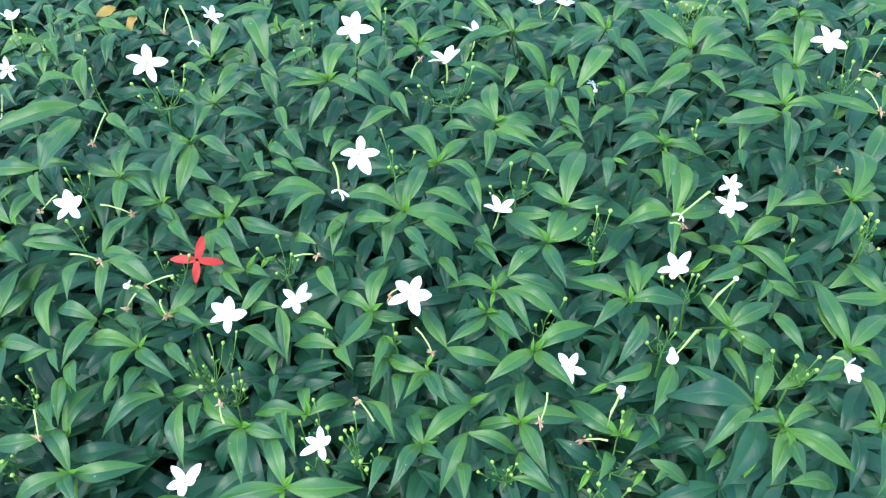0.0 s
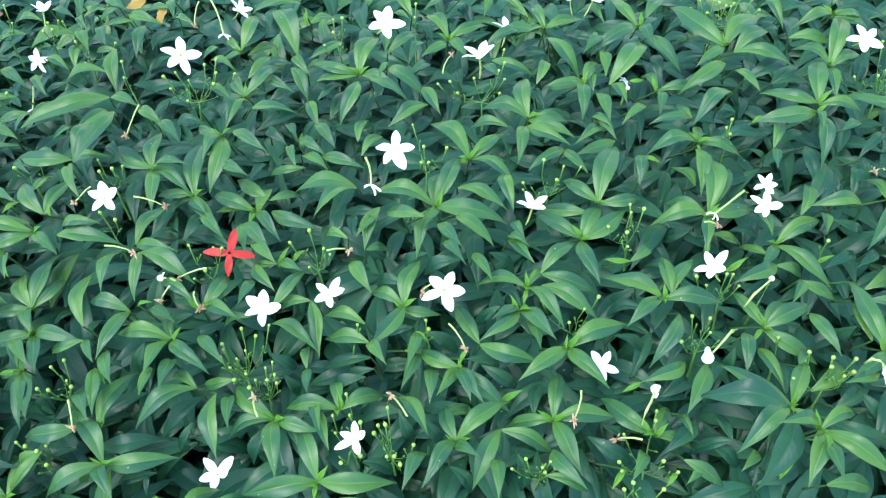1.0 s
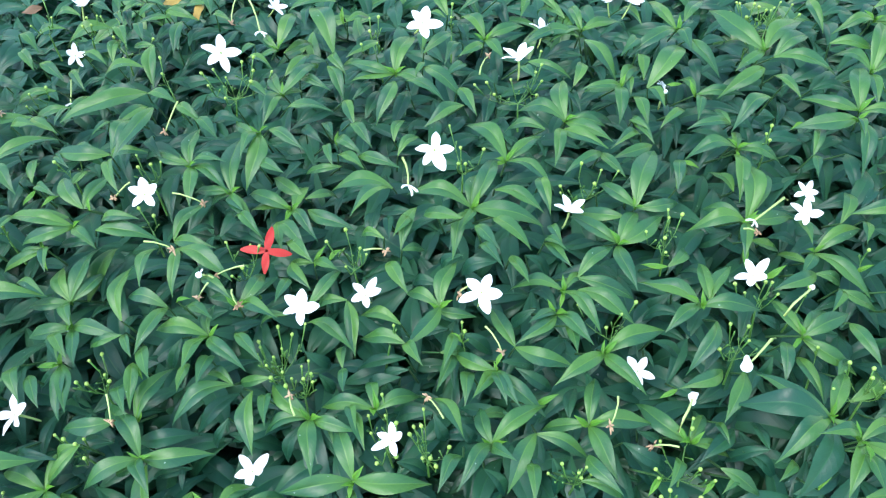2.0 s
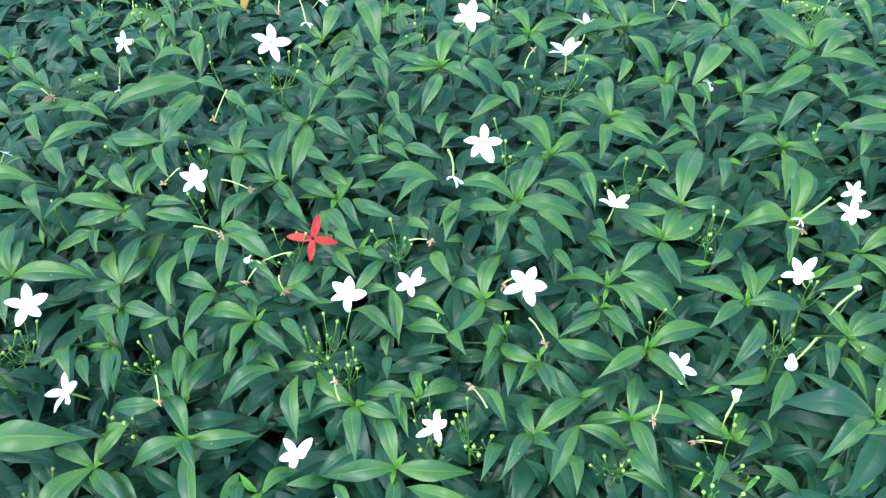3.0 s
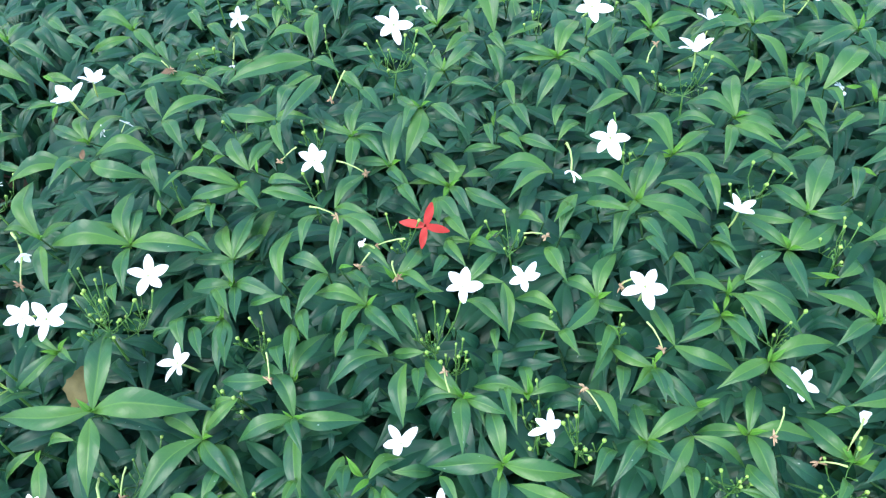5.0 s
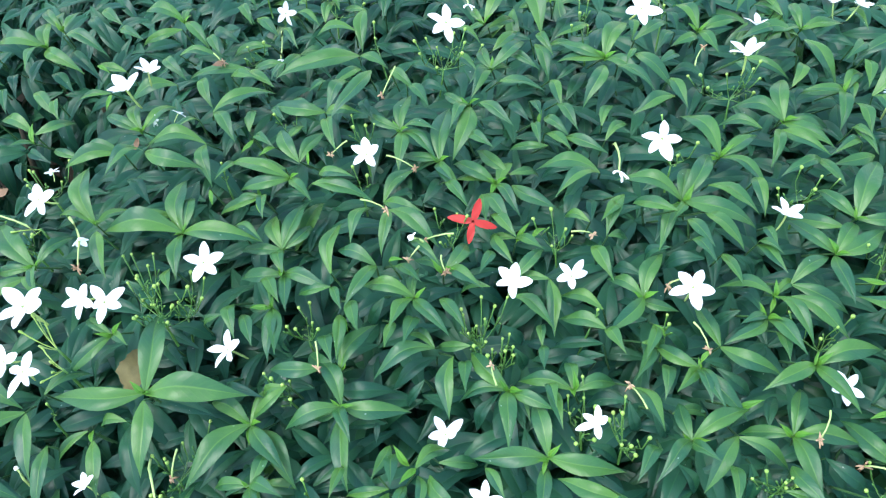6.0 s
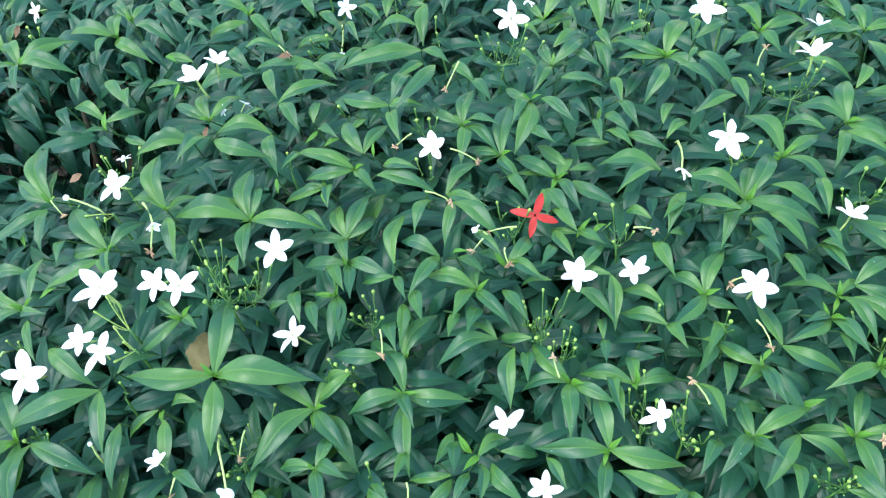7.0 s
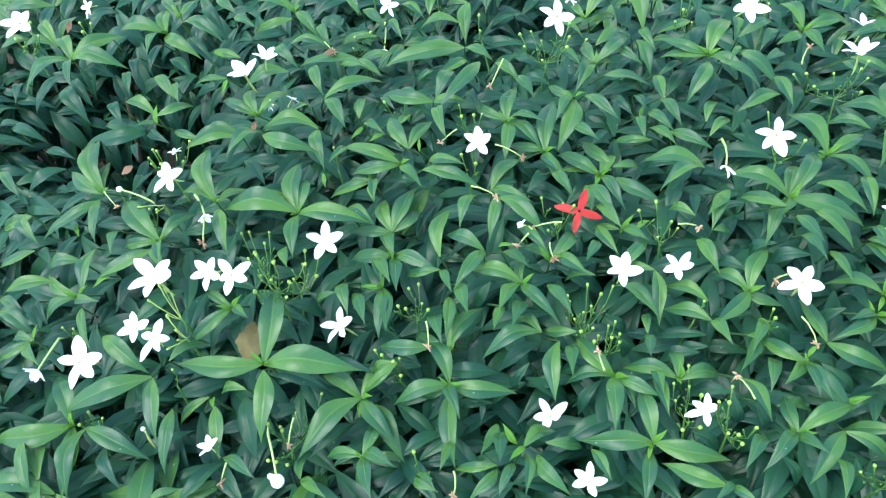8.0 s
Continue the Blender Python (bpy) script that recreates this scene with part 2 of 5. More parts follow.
def shoot(x, y, z, *leaves, blades=LEAF_MESHES):
    """A leafy shoot tip at x, y, z: each leaf as (az, el, length in cm)."""
    COUNT[0] += 1
    TOPS.append((x, y, z))
    rs = random.Random(COUNT[0])
    plant = shrub_at(x, y)
    stem = part("shoot", STEMS[COUNT[0] % 4], None, plant, Matrix.Translation(Vector((x, y, z)) - plant.location))
    if len(leaves) > 2:
        first = rs.uniform(0, 180)
        leaves += ((first, 50, rs.uniform(1.6, 2.8)), (first + 180, 46, rs.uniform(1.4, 2.4)), (first + 90, 70, rs.uniform(0.9, 1.5)))
    for i, (az, el, cm) in enumerate(leaves):
        me = rs.choice(YOUNG_MESHES) if cm < 3.1 and blades is LEAF_MESHES else rs.choice(blades)
        part("leaf", me, None, stem, Matrix.Translation((0, 0, -0.001 * i)) @ leaf_frame(az, el, cm / 100, rs.uniform(-14, 14)))


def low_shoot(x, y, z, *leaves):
    """An older shoot just under the outer ones, with darker leaves whose colour also holds shade."""
    shoot(x, y, z, *leaves, blades=OLD_SHADED_MESHES)
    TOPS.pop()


def random_leaves(rs, low=6.0, high=9.5):
    """Opposite pairs, each turned a right angle from the last, drooping more the lower they sit."""
    first, out = rs.uniform(0, 90), []
    for k in range(rs.choice((2, 3, 3))):
        for half in (0, 180):
            out.append((first + 90 * k + half + rs.uniform(-22, 22), rs.uniform(8, 28) - 20 * k, rs.uniform(low, high) * (0.8 if k == 0 else 1)))
    if rs.random() < 0.6:
        out.append((first + 45, 60, rs.uniform(2.2, 4.2)))
        out.append((first + 225, 60, rs.uniform(2.2, 4.2)))
    return out


# ---- flowers ----
def petal_mesh(name, mat, width, shape, curl, skew):
    """A petal along +x with unit length; shape moves its widest place outwards."""
    bm = bmesh.new()
    rows = []
    for i in range(8):
        s = i / 7
        half = width * (0.30 * (1 - s) ** 3 + math.sin(math.pi * min(1.0, s ** shape * 0.90 + 0.035)) ** 0.68)
        row = []
        for k in range(-2, 3):
            u = k / 2
            end = s * (1 - 0.05 * u * u)
            row.append(bm.verts.new((0.05 + 0.95 * end, u * half + skew * s * s, curl * s * s + 0.10 * u * u * half + 0.02 * math.sin(7 * s + 3 * u))))
        rows.append(row)
    for r, q in zip(rows, rows[1:]):
        for k in range(4):
            bm.faces.new((r[k], q[k], q[k + 1], r[k + 1])).smooth = True
    data = bpy.data.meshes.new(name)
    bm.to_mesh(data)
    bm.free()
    data.materials.append(mat)
    return data


PETALS = [petal_mesh("petal", WHITE, w, sh, c, k) for w, sh, c, k in ((0.24, 1.10, -0.10, 0.05), (0.275, 1.0, 0.05, 0.08), (0.22, 1.12, -0.14, 0.04), (0.25, 1.08, 0.08, 0.06))]
RED_PETAL = petal_mesh("petal", RED, 0.16, 1.0, -0.10, 0.03)


def tube_mesh(name, mat, points, radii, sides=7):
    bm = tube_bm(bmesh.new(), points, radii, sides)
    data = bpy.data.meshes.new(name)
    bm.to_mesh(data)
    bm.free()
    data.materials.append(mat)
    return data


ROLLED = [tube_mesh("petal", WHITE, [(0, 0, 0), (0.3, 0.05 * k, 0.02), (0.65, 0.14 * k, 0.10), (0.9, 0.10 * k, 0.26), (1.0, 0.02, 0.38)], [0.07, 0.11, 0.12, 0.13, 0.05], 7) for k in (-1, 0, 1)]
FLOWER_TUBE = tube_mesh("tube", TUBE, [(0, 0, 0.03), (0, 0, -0.15), (0.02, 0.03, -0.55), (0.06, 0.10, -1.0), (0.10, 0.2, -1.3)], [0.085, 0.06, 0.055, 0.06, 0.04])
THROAT = tube_mesh("throat", TUBE, [(0, 0, 0.0), (0, 0, 0.035)], [0.05, 0.035], 6)


def facing(x, y, z, az, tilt):
    """Frame whose z axis leans tilt degrees from upright towards az."""
    a, t = radians(az), radians(tilt)
    n = Vector((math.sin(a) * math.sin(t), math.cos(a) * math.sin(t), math.cos(t)))
    u = n.cross(Vector((0, 1, 0))).normalized()
    return Matrix.Translation((x, y, z)) @ Matrix((u, n.cross(u), n)).transposed().to_4x4()


def flower(x, y, z, az, tilt, roll, size, cup=3, petals=()):
    """An open white flower: five petals, throat and tube; size is its radius in mm, cup the degrees by which the petals rise, petals each one's own turn and length."""
    BLOOMS.append((x, y, z))
    COUNT[0] += 1
    rs = random.Random(COUNT[0] + 900)
    ob = thing("flower", (0, 0, 0), "open white five-petalled jasmine flower on the hedge", "flower", "white flowers on the hedge")
    TOPS.append((x, y, z - 0.035))
    ob.matrix_basis = facing(x, y, z, az, tilt) @ Matrix.Scale(size * 1.05 / 1000, 4)
    kind = rs.choice(PETALS)
    for k, (aside, long) in enumerate(petals or [(rs.uniform(-6, 6), rs.uniform(0.92, 1.10)) for _ in range(5)]):
        turn = Matrix.Rotation(radians(roll + 72 * k + aside), 4, "Z") @ Matrix.Rotation(radians(rs.uniform(-4, 4) - cup), 4, "Y") @ Matrix.Rotation(radians(rs.uniform(4, 14)), 4, "X")
        part("petal", kind if rs.random() < 0.6 else rs.choice(PETALS), None, ob, turn @ Matrix.Diagonal((long, rs.uniform(0.92, 1.08), 1, 1)))
    part("tube", FLOWER_TUBE, None, ob, Matrix.Rotation(rs.uniform(0, 6.3), 4, "Z"), "slender pale green corolla tube")
    part("throat", THROAT, None, ob)


def hanging_flower(x, y, z, dx, dy, dz, size):
    """A wilting flower nodding at the end of a long pale tube that starts at the offset in cm."""
    BLOOMS.append((x, y, z))
    COUNT[0] += 1
    rs = random.Random(COUNT[0] + 900)
    ob = thing("flower", (x, y, z), "wilting white jasmine flower hanging from its pale tube", "flower", "wilting flowers on the hedge")
    back = Vector((dx, dy, dz)) / 100
    m = (-back).to_track_quat("Z", "Y").to_matrix().to_4x4()
    for k in range(5):
        turn = m @ Matrix.Rotation(radians(72 * k + rs.uniform(-14, 14)), 4, "Z") @ Matrix.Rotation(radians(rs.uniform(-58, -15) if size > 11 else rs.uniform(-40, 10)), 4, "Y")
        if size > 11:
            part("petal", PETALS[1], None, ob, turn @ Matrix.Scale(size / 1000 * rs.uniform(0.85, 1.1), 4))
        elif k % 2 == 0:
            part("petal", ROLLED[k // 2], None, ob, turn @ Matrix.Scale(size / 1000 * rs.uniform(0.95, 1.35), 4), "limp rolled-up white petal")
    bow = Vector((0.002, 0, 0.003))
    bm = tube_bm(bmesh.new(), [Vector((0, 0, 0)), back * 0.33 + bow, back * 0.66 + bow, back, back * 1.25 - Vector((0, 0, 0.012))], [0.0012, 0.0011, 0.0013, 0.0017, 0.0012])
    part("tube", bm, TUBE, ob, label="long pale green-white corolla tube")


def closed_flower(x, y, z, dx, dy, dz, mm, petals=0):
    """A rolled-up white flower on its tube, like a small ball, with some petals loose; the tube starts at the offset in cm."""
    BLOOMS.append((x, y, z))
    COUNT[0] += 1
    rs = random.Random(COUNT[0] + 900)
    ob = thing("flower_bud", (x, y, z), "rolled-up round white jasmine flower on its pale tube", "flower bud", "closed flowers on the hedge")
    back = Vector((dx, dy, dz)) / 100
    m = (-back).to_track_quat("Z", "Y").to_matrix().to_4x4()
    bm = bmesh.new()
    bmesh.ops.create_icosphere(bm, subdivisions=3, radius=1.0)
    for v in bm.verts:
        turn = math.atan2(v.co.y, v.co.x)
        v.co *= 1 + 0.09 * math.cos(5 * turn + 3.5 * v.co.z) * (1 - v.co.z ** 2)
        v.co.z *= 1.1
    for f in bm.faces:
        f.smooth = True
    part("corolla", bm, WHITE, ob, m @ Matrix.Scale(mm / 1000, 4))
    for k in range(petals):
        turn = m @ Matrix.Rotation(radians(150 * k + 100), 4, "Z") @ Matrix.Rotation(radians(15), 4, "Y")
        part("petal", PETALS[1], None, ob, turn @ Matrix.Scale(2.6 * mm / 1000, 4))
    bow = Vector((0.001, 0, 0.002))
    part("tube", tube_bm(bmesh.new(), [Vector((0, 0, 0)), back * 0.33 + bow, back * 0.66 + bow, back, back * 1.3 - Vector((0, 0, 0.012))], [0.0012, 0.0011, 0.0012, 0.0014, 0.0012]), TUBE, ob, label="pale yellow-green corolla tube")


RED_AZ, RED_TILT = 152, 32
RED_TURNS = ((-92, 28.4), (5, 28.4), (96, 25.1), (-176, 27.7))


def red_floret(x, y, z):
    BLOOMS.append((x, y, z))
    ob = thing("red_flower", (0, 0, 0), "single bright red four-petalled floret lying among green leaves", "flower")
    ob.matrix_basis = facing(x, y, z, RED_AZ, RED_TILT)
    for turn, mm in RED_TURNS:
        part("petal", RED_PETAL, None, ob, Matrix.Rotation(radians(turn), 4, "Z") @ Matrix.Rotation(radians(4), 4, "Y") @ Matrix.Scale(mm / 1000, 4))
    part("tube", tube_bm(bmesh.new(), [(0, 0, 0.001), (0, 0, -0.01), (0.002, 0.004, -0.028)], [0.0013, 0.0009, 0.0008]), RED, ob, label="thin red flower tube")


# ---- buds and spent flowers ----
def bud_mesh():
    bm = bmesh.new()
    bmesh.ops.create_icosphere(bm, subdivisions=2, radius=1.0)
    for v in bm.verts:
        lean = 0.22 * max(0.0, -v.co.z)
        v.co.x *= 1 - lean
        v.co.y *= 1 - lean
        v.co.z *= 1.18
    for f in bm.faces:
        f.smooth = True
    data = bpy.data.meshes.new("bud")
    bm.to_mesh(data)
    bm.free()
    data.materials.append(BUD)
    return data


BUD_MESH = bud_mesh()


def bud_cluster(x, y, z, *buds):
    """A forked green stalk with a bud at each end; buds as offsets in cm."""
    BLOOMS.append((x, y, z))
    COUNT[0] += 1
    rs = random.Random(COUNT[0] + 400)
    plant = shrub_at(x, y)
    bm = bmesh.new()
    ends = [Vector(b) / 100 for b in buds]
    mean = sum(ends, Vector()) / len(ends)
    fork = Vector((mean.x * 0.8, mean.y * 0.8 - 0.004, min(e.z for e in ends) - 0.026))
    tube_bm(bm, [(fork.x * 0.6, fork.y * 0.6, -0.06), (fork.x * 0.9, fork.y * 0.9, fork.z - 0.012), fork], [0.0014, 0.0012, 0.0010], 6)
    for e in ends:
        knee = Vector((fork.x + (e.x - fork.x) * 0.72, fork.y + (e.y - fork.y) * 0.72, e.z - 0.013 - 0.15 * (e - fork).length)) + Vector((rs.uniform(-0.003, 0.003), rs.uniform(-0.003, 0.003), 0))
        tube_bm(bm, [fork, fork.lerp(knee, 0.5) - Vector((0, 0, 0.002)), knee, e.lerp(knee, 0.4), e], [0.0006, 0.0005, 0.0005, 0.0008, 0.0012], 6)
        for _ in range(2):
            a = fork.lerp(knee, rs.uniform(0.4, 1.0))
            d = Vector((rs.uniform(-1, 1), rs.uniform(-1, 1), rs.uniform(0.6, 1.6))) * 0.008
            tube_bm(bm, [a, a + d * 0.6, a + d * 0.75, a + d * 0.9, a + d], [0.0004, 0.0005, 0.0011, 0.0011, 0.0004], 5)
    stalk = part("bud_stalk", bm, STALK, plant, Matrix.Translation(Vector((x, y, z)) - plant.location), "forked stalk with round yellow-green buds")
    for e in ends:
        size = rs.uniform(0.0014, 0.0024)
        aim = Vector((e.x - fork.x, e.y - fork.y, 0.03)).to_track_quat("Z", "Y").to_matrix().to_4x4()
        part("bud", BUD_MESH, None, stalk, Matrix.Translation(e) @ aim @ Matrix.Scale(size, 4))


def long_buds(x, y, z, *buds):
    """A bunch of pale tubes that thicken to closed tips; tips as offsets in cm."""
    BLOOMS.append((x, y, z))
    COUNT[0] += 1
    rs = random.Random(COUNT[0] + 400)
    plant = shrub_at(x, y)
    stalk = part("bud_stalk", tube_bm(bmesh.new(), [(0.002, 0.004, -0.05), (0.001, 0.002, -0.02), (0, 0, 0.002)], [0.0016, 0.0015, 0.0012], 6), STALK, plant, Matrix.Translation(Vector((x, y, z)) - plant.location), "green stalk with a bunch of long pale buds")
    for b in buds:
        e = Vector(b) / 100
        bow = Vector((rs.uniform(-0.002, 0.002), rs.uniform(-0.002, 0.002), rs.uniform(-0.001, 0.003)))
        ahead = e.normalized()
        path = [Vector((0, 0, 0)), e * 0.35 + bow, e * 0.7 + bow * 0.7, e - ahead * 0.004, e - ahead * 0.002, e, e + ahead * 0.0012]
        part("long_bud", tube_bm(bmesh.new(), path, [0.0005, 0.0006, 0.0007, 0.0009, 0.0014, 0.0014, 0.0006], 7), TUBE if rs.random() < 0.2 else BUD, stalk)


def spent_flower(x, y, z, dx, dy, dz, brown):
    """A fallen-open pale tube that ends in a withered brown knot."""
    BLOOMS.append((x, y, z))
    COUNT[0] += 1
    rs = random.Random(COUNT[0] + 700)
    plant = shrub_at(x, y)
    end = Vector((dx, dy, dz)) / 100
    bow = Vector((rs.uniform(-0.002, 0.002), 0, 0.003))
    tube = part("spent_flower", tube_bm(bmesh.new(), [(0, 0, 0), end * 0.3 + bow, end * 0.7 + bow, end], [0.0012, 0.0009, 0.0008, 0.0008], 6), TUBE, plant, Matrix.Translation(Vector((x, y, z)) - plant.location), "withered pale tube with a brown tip")
    bm = bmesh.new()
    for _ in range(7 if brown else 3):
        d = Vector((rs.uniform(-1, 1), rs.uniform(-1, 1), rs.uniform(-0.7, 0.9))).normalized() * rs.uniform(0.004, 0.008)
        tube_bm(bm, [end, end + d * 0.5 + Vector((0, 0, 0.001)), end + d], [0.0010, 0.0012, 0.0005], 5)
    part("withered_knot", bm, DRY, tube)


def dead_leaf(x, y, z, az, el, length, width, mat, label, name, torn_by=0.35):
    BLOOMS.append((x, y, z))
    bm = bmesh.new()
    rows = []
    for i in range(15):
        s = i / 14
        half = width * math.sin(math.pi * min(1, s * 0.84 + 0.08)) ** 0.45
        torn = 1 - torn_by * (0.5 + 0.5 * math.sin(9 * s + 0.6)) + 0.10 * math.sin(31 * s) + 0.05 * math.sin(57 * s + 1)
        rows.append([bm.verts.new((u * half * (torn if u < 0 else 1 + 0.05 * math.sin(23 * s)), s + 0.05 * math.sin(7 * u), 0.30 * abs(u) * half + 0.09 * math.sin(5 * s + 2 * u))) for u in (-1, -0.6, -0.2, 0.2, 0.6, 1)])
    for r, q in zip(rows, rows[1:]):
        for k in range(5):
            bm.faces.new((r[k], r[k + 1], q[k + 1], q[k])).smooth = True
    ob = part(name, bm, mat, None, Matrix.Translation((x, y, z)) @ leaf_frame(az, el, length))
    tagged(ob, label, "leaf")


# ---- what grows and lies on the hedge ----

# ---- outer shoots, each with its leaves ----
shoot(-0.471, 0.714, 0.742, (-125, 2, 11.2), (117, 5, 5.3))
low_shoot(-0.467, 0.720, 0.711, (-80, -6, 9.9))
shoot(-0.498, 0.826, 0.732, (168, -15, 7.4), (-69, -22, 4.5))
shoot(-0.471, 0.878, 0.733, (180, -10, 6.1))
low_shoot(-0.479, 0.854, 0.703, (-7, -3, 7.3))
shoot(-0.491, 0.887, 0.734, (-95, -16, 5.7))
shoot(-0.501, 0.899, 0.735, (110, -1, 5.8))
shoot(-0.446, 0.937, 0.735, (164, -1, 4.8))
shoot(-0.428, 0.896, 0.733, (131, 10, 4.4))
shoot(-0.590, 0.942, 0.736, (154, -3, 5.0))
shoot(-0.566, 0.899, 0.734, (154, 1, 4.3), (32, -21, 5.1))
low_shoot(-0.572, 0.942, 0.707, (166, -4, 5.2))
shoot(-0.539, 0.872, 0.733, (148, 0, 4.8))
shoot(-0.519, 0.916, 0.736, (-166, 10, 4.6))
shoot(-0.567, 0.861, 0.732, (-110, -9, 6.5), (142, 0, 5.6))
shoot(-0.638, 0.862, 0.731, (-101, -23, 5.4))
shoot(-0.624, 0.890, 0.733, (-80, -18, 4.9))
shoot(-0.619, 0.912, 0.734, (116, 3, 5.0))
shoot(-0.697, 0.842, 0.733, (130, -4, 5.4))
shoot(-0.681, 0.804, 0.732, (131, -3, 4.9), (137, 2, 5.3))
shoot(-0.649, 0.788, 0.727, (122, -3, 5.3), (125, -2, 5.7))
shoot(-0.599, 0.815, 0.723, (120, 0, 5.3))
shoot(-0.609, 0.783, 0.717, (136, -2, 5.2))
low_shoot(-0.573, 0.803, 0.693, (-91, -32, 4.7))
shoot(-0.497, 0.776, 0.733, (-99, -14, 6.1))
shoot(-0.549, 0.797, 0.725, (-7, -8, 5.5))
shoot(-0.568, 0.691, 0.735, (-99, -20, 5.3), (-174, 8, 4.1))
shoot(-0.609, 0.738, 0.723, (-100, -18, 5.5), (-102, -18, 6.0))
shoot(-0.455, 0.674, 0.754, (-152, 6, 5.7))
shoot(-0.415, 0.670, 0.760, (127, -1, 5.5))
low_shoot(-0.410, 0.747, 0.709, (113, -1, 5.7))
low_shoot(-0.437, 0.849, 0.702, (-93, -41, 5.1))
low_shoot(-0.465, 0.861, 0.703, (14, -9, 5.7))
shoot(-0.247, 0.819, 0.728, (-25, 0, 10.6), (152, -1, 5.2))
shoot(-0.156, 0.760, 0.742, (-69, -5, 7.0), (-90, -13, 6.2), (14, -3, 8.4), (118, 2, 5.9))
shoot(-0.138, 0.736, 0.750, (124, -4, 6.1))
shoot(-0.154, 0.738, 0.748, (-165, -14, 7.0))
low_shoot(-0.142, 0.760, 0.714, (-167, -15, 6.7))
shoot(-0.119, 0.768, 0.747, (132, -12, 7.2))
shoot(-0.072, 0.825, 0.740, (-155, 0, 5.2))
shoot(-0.122, 0.801, 0.743, (44, -5, 6.2))
shoot(-0.132, 0.847, 0.739, (172, 2, 4.7))
shoot(-0.064, 0.702, 0.741, (-130, -2, 6.1))
shoot(-0.187, 0.836, 0.735, (-137, 4, 5.7))
shoot(-0.238, 0.887, 0.730, (46, -25, 4.9))
shoot(-0.285, 0.908, 0.727, (133, 2, 5.1))
shoot(-0.329, 0.838, 0.719, (9, -2, 8.0), (-32, -12, 4.8), (-153, 14, 4.3))
low_shoot(-0.353, 0.878, 0.686, (-44, -4, 9.4))
shoot(-0.365, 0.848, 0.718, (-168, 16, 4.2))
shoot(-0.260, 0.934, 0.730, (-101, -8, 7.3))
shoot(-0.301, 0.758, 0.737, (24, -7, 6.0))
shoot(-0.293, 0.709, 0.748, (28, -4, 7.1), (-24, -10, 5.7), (35, -29, 4.1), (-152, 9, 4.4), (-166, 1, 6.2))
shoot(-0.279, 0.745, 0.739, (118, 6, 5.3))
shoot(-0.251, 0.791, 0.728, (152, -14, 6.2))
shoot(-0.217, 0.717, 0.733, (157, -1, 5.3))
shoot(-0.364, 0.802, 0.728, (122, 4, 5.2))
shoot(-0.343, 0.742, 0.741, (139, 3, 5.0))
low_shoot(-0.264, 0.837, 0.699, (-65, -16, 5.1))
shoot(-0.275, 0.669, 0.763, (103, 4, 6.0))
low_shoot(-0.261, 0.724, 0.712, (37, -27, 4.6))
low_shoot(-0.214, 0.748, 0.707, (36, -13, 5.5))
low_shoot(-0.361, 0.719, 0.713, (38, -55, 4.8))
shoot(-0.029, 0.927, 0.740, (-119, -2, 6.2))
shoot(0.007, 0.929, 0.741, (-176, 0, 4.8))
shoot(-0.043, 0.835, 0.742, (-33, -8, 6.7), (55, -5, 6.4), (149, 4, 5.5))
low_shoot(-0.085, 0.914, 0.709, (158, 1, 4.9))
shoot(-0.045, 0.822, 0.744, (-141, 8, 5.0))
shoot(0.052, 0.856, 0.741, (-130, 2, 5.5))
shoot(0.087, 0.865, 0.736, (-127, 2, 5.9), (-14, -6, 6.1), (63, -6, 6.5))
shoot(0.089, 0.837, 0.741, (149, -13, 8.1))
shoot(0.143, 0.904, 0.745, (153, 3, 5.0))
shoot(0.207, 0.839, 0.757, (-124, -11, 7.9), (-25, -4, 7.6), (166, 7, 5.6))
low_shoot(0.157, 0.864, 0.719, (-55, -17, 5.4))
low_shoot(0.088, 0.843, 0.711, (-71, -25, 5.6))
shoot(0.015, 0.789, 0.741, (113, -9, 6.2))
shoot(0.071, 0.733, 0.748, (13, -8, 5.6))
shoot(0.154, 0.794, 0.752, (176, -2, 5.2))
shoot(0.162, 0.734, 0.746, (33, -4, 10.1), (158, 7, 4.8))
shoot(0.130, 0.736, 0.747, (-111, 10, 5.5), (-71, -27, 5.3), (-175, -6, 6.3), (27, -12, 5.9))
shoot(0.143, 0.719, 0.745, (164, -2, 5.4))
shoot(0.140, 0.682, 0.738, (154, 24, 3.9), (155, 9, 5.3))
shoot(0.186, 0.739, 0.748, (79, -5, 2.1))
shoot(0.201, 0.696, 0.745, (-141, 4, 5.0))
shoot(0.059, 0.664, 0.754, (-2, -3, 7.6), (-65, -13, 6.7), (81, -19, 5.5), (126, 5, 6.6))
low_shoot(0.065, 0.707, 0.720, (84, -15, 6.0))
low_shoot(0.070, 0.762, 0.715, (165, 4, 4.9))
low_shoot(0.127, 0.742, 0.716, (-59, -46, 4.8))
low_shoot(-0.024, 0.730, 0.712, (63, -21, 5.3))
shoot(-0.074, 0.733, 0.742, (151, -3, 5.6))
low_shoot(-0.029, 0.781, 0.712, (-73, -26, 5.4))
shoot(0.004, 0.777, 0.741, (150, 13, 4.4))
shoot(0.220, 0.862, 0.754, (32, -4, 6.2))
shoot(0.311, 0.794, 0.760, (-33, -2, 10.5), (43, -3, 9.2), (-133, -1, 5.7))
shoot(0.305, 0.759, 0.760, (-125, -11, 7.6))
shoot(0.319, 0.778, 0.762, (107, -9, 7.9), (49, -4, 7.1))
shoot(0.312, 0.741, 0.762, (155, 5, 5.3))
low_shoot(0.334, 0.758, 0.734, (57, -5, 8.0))
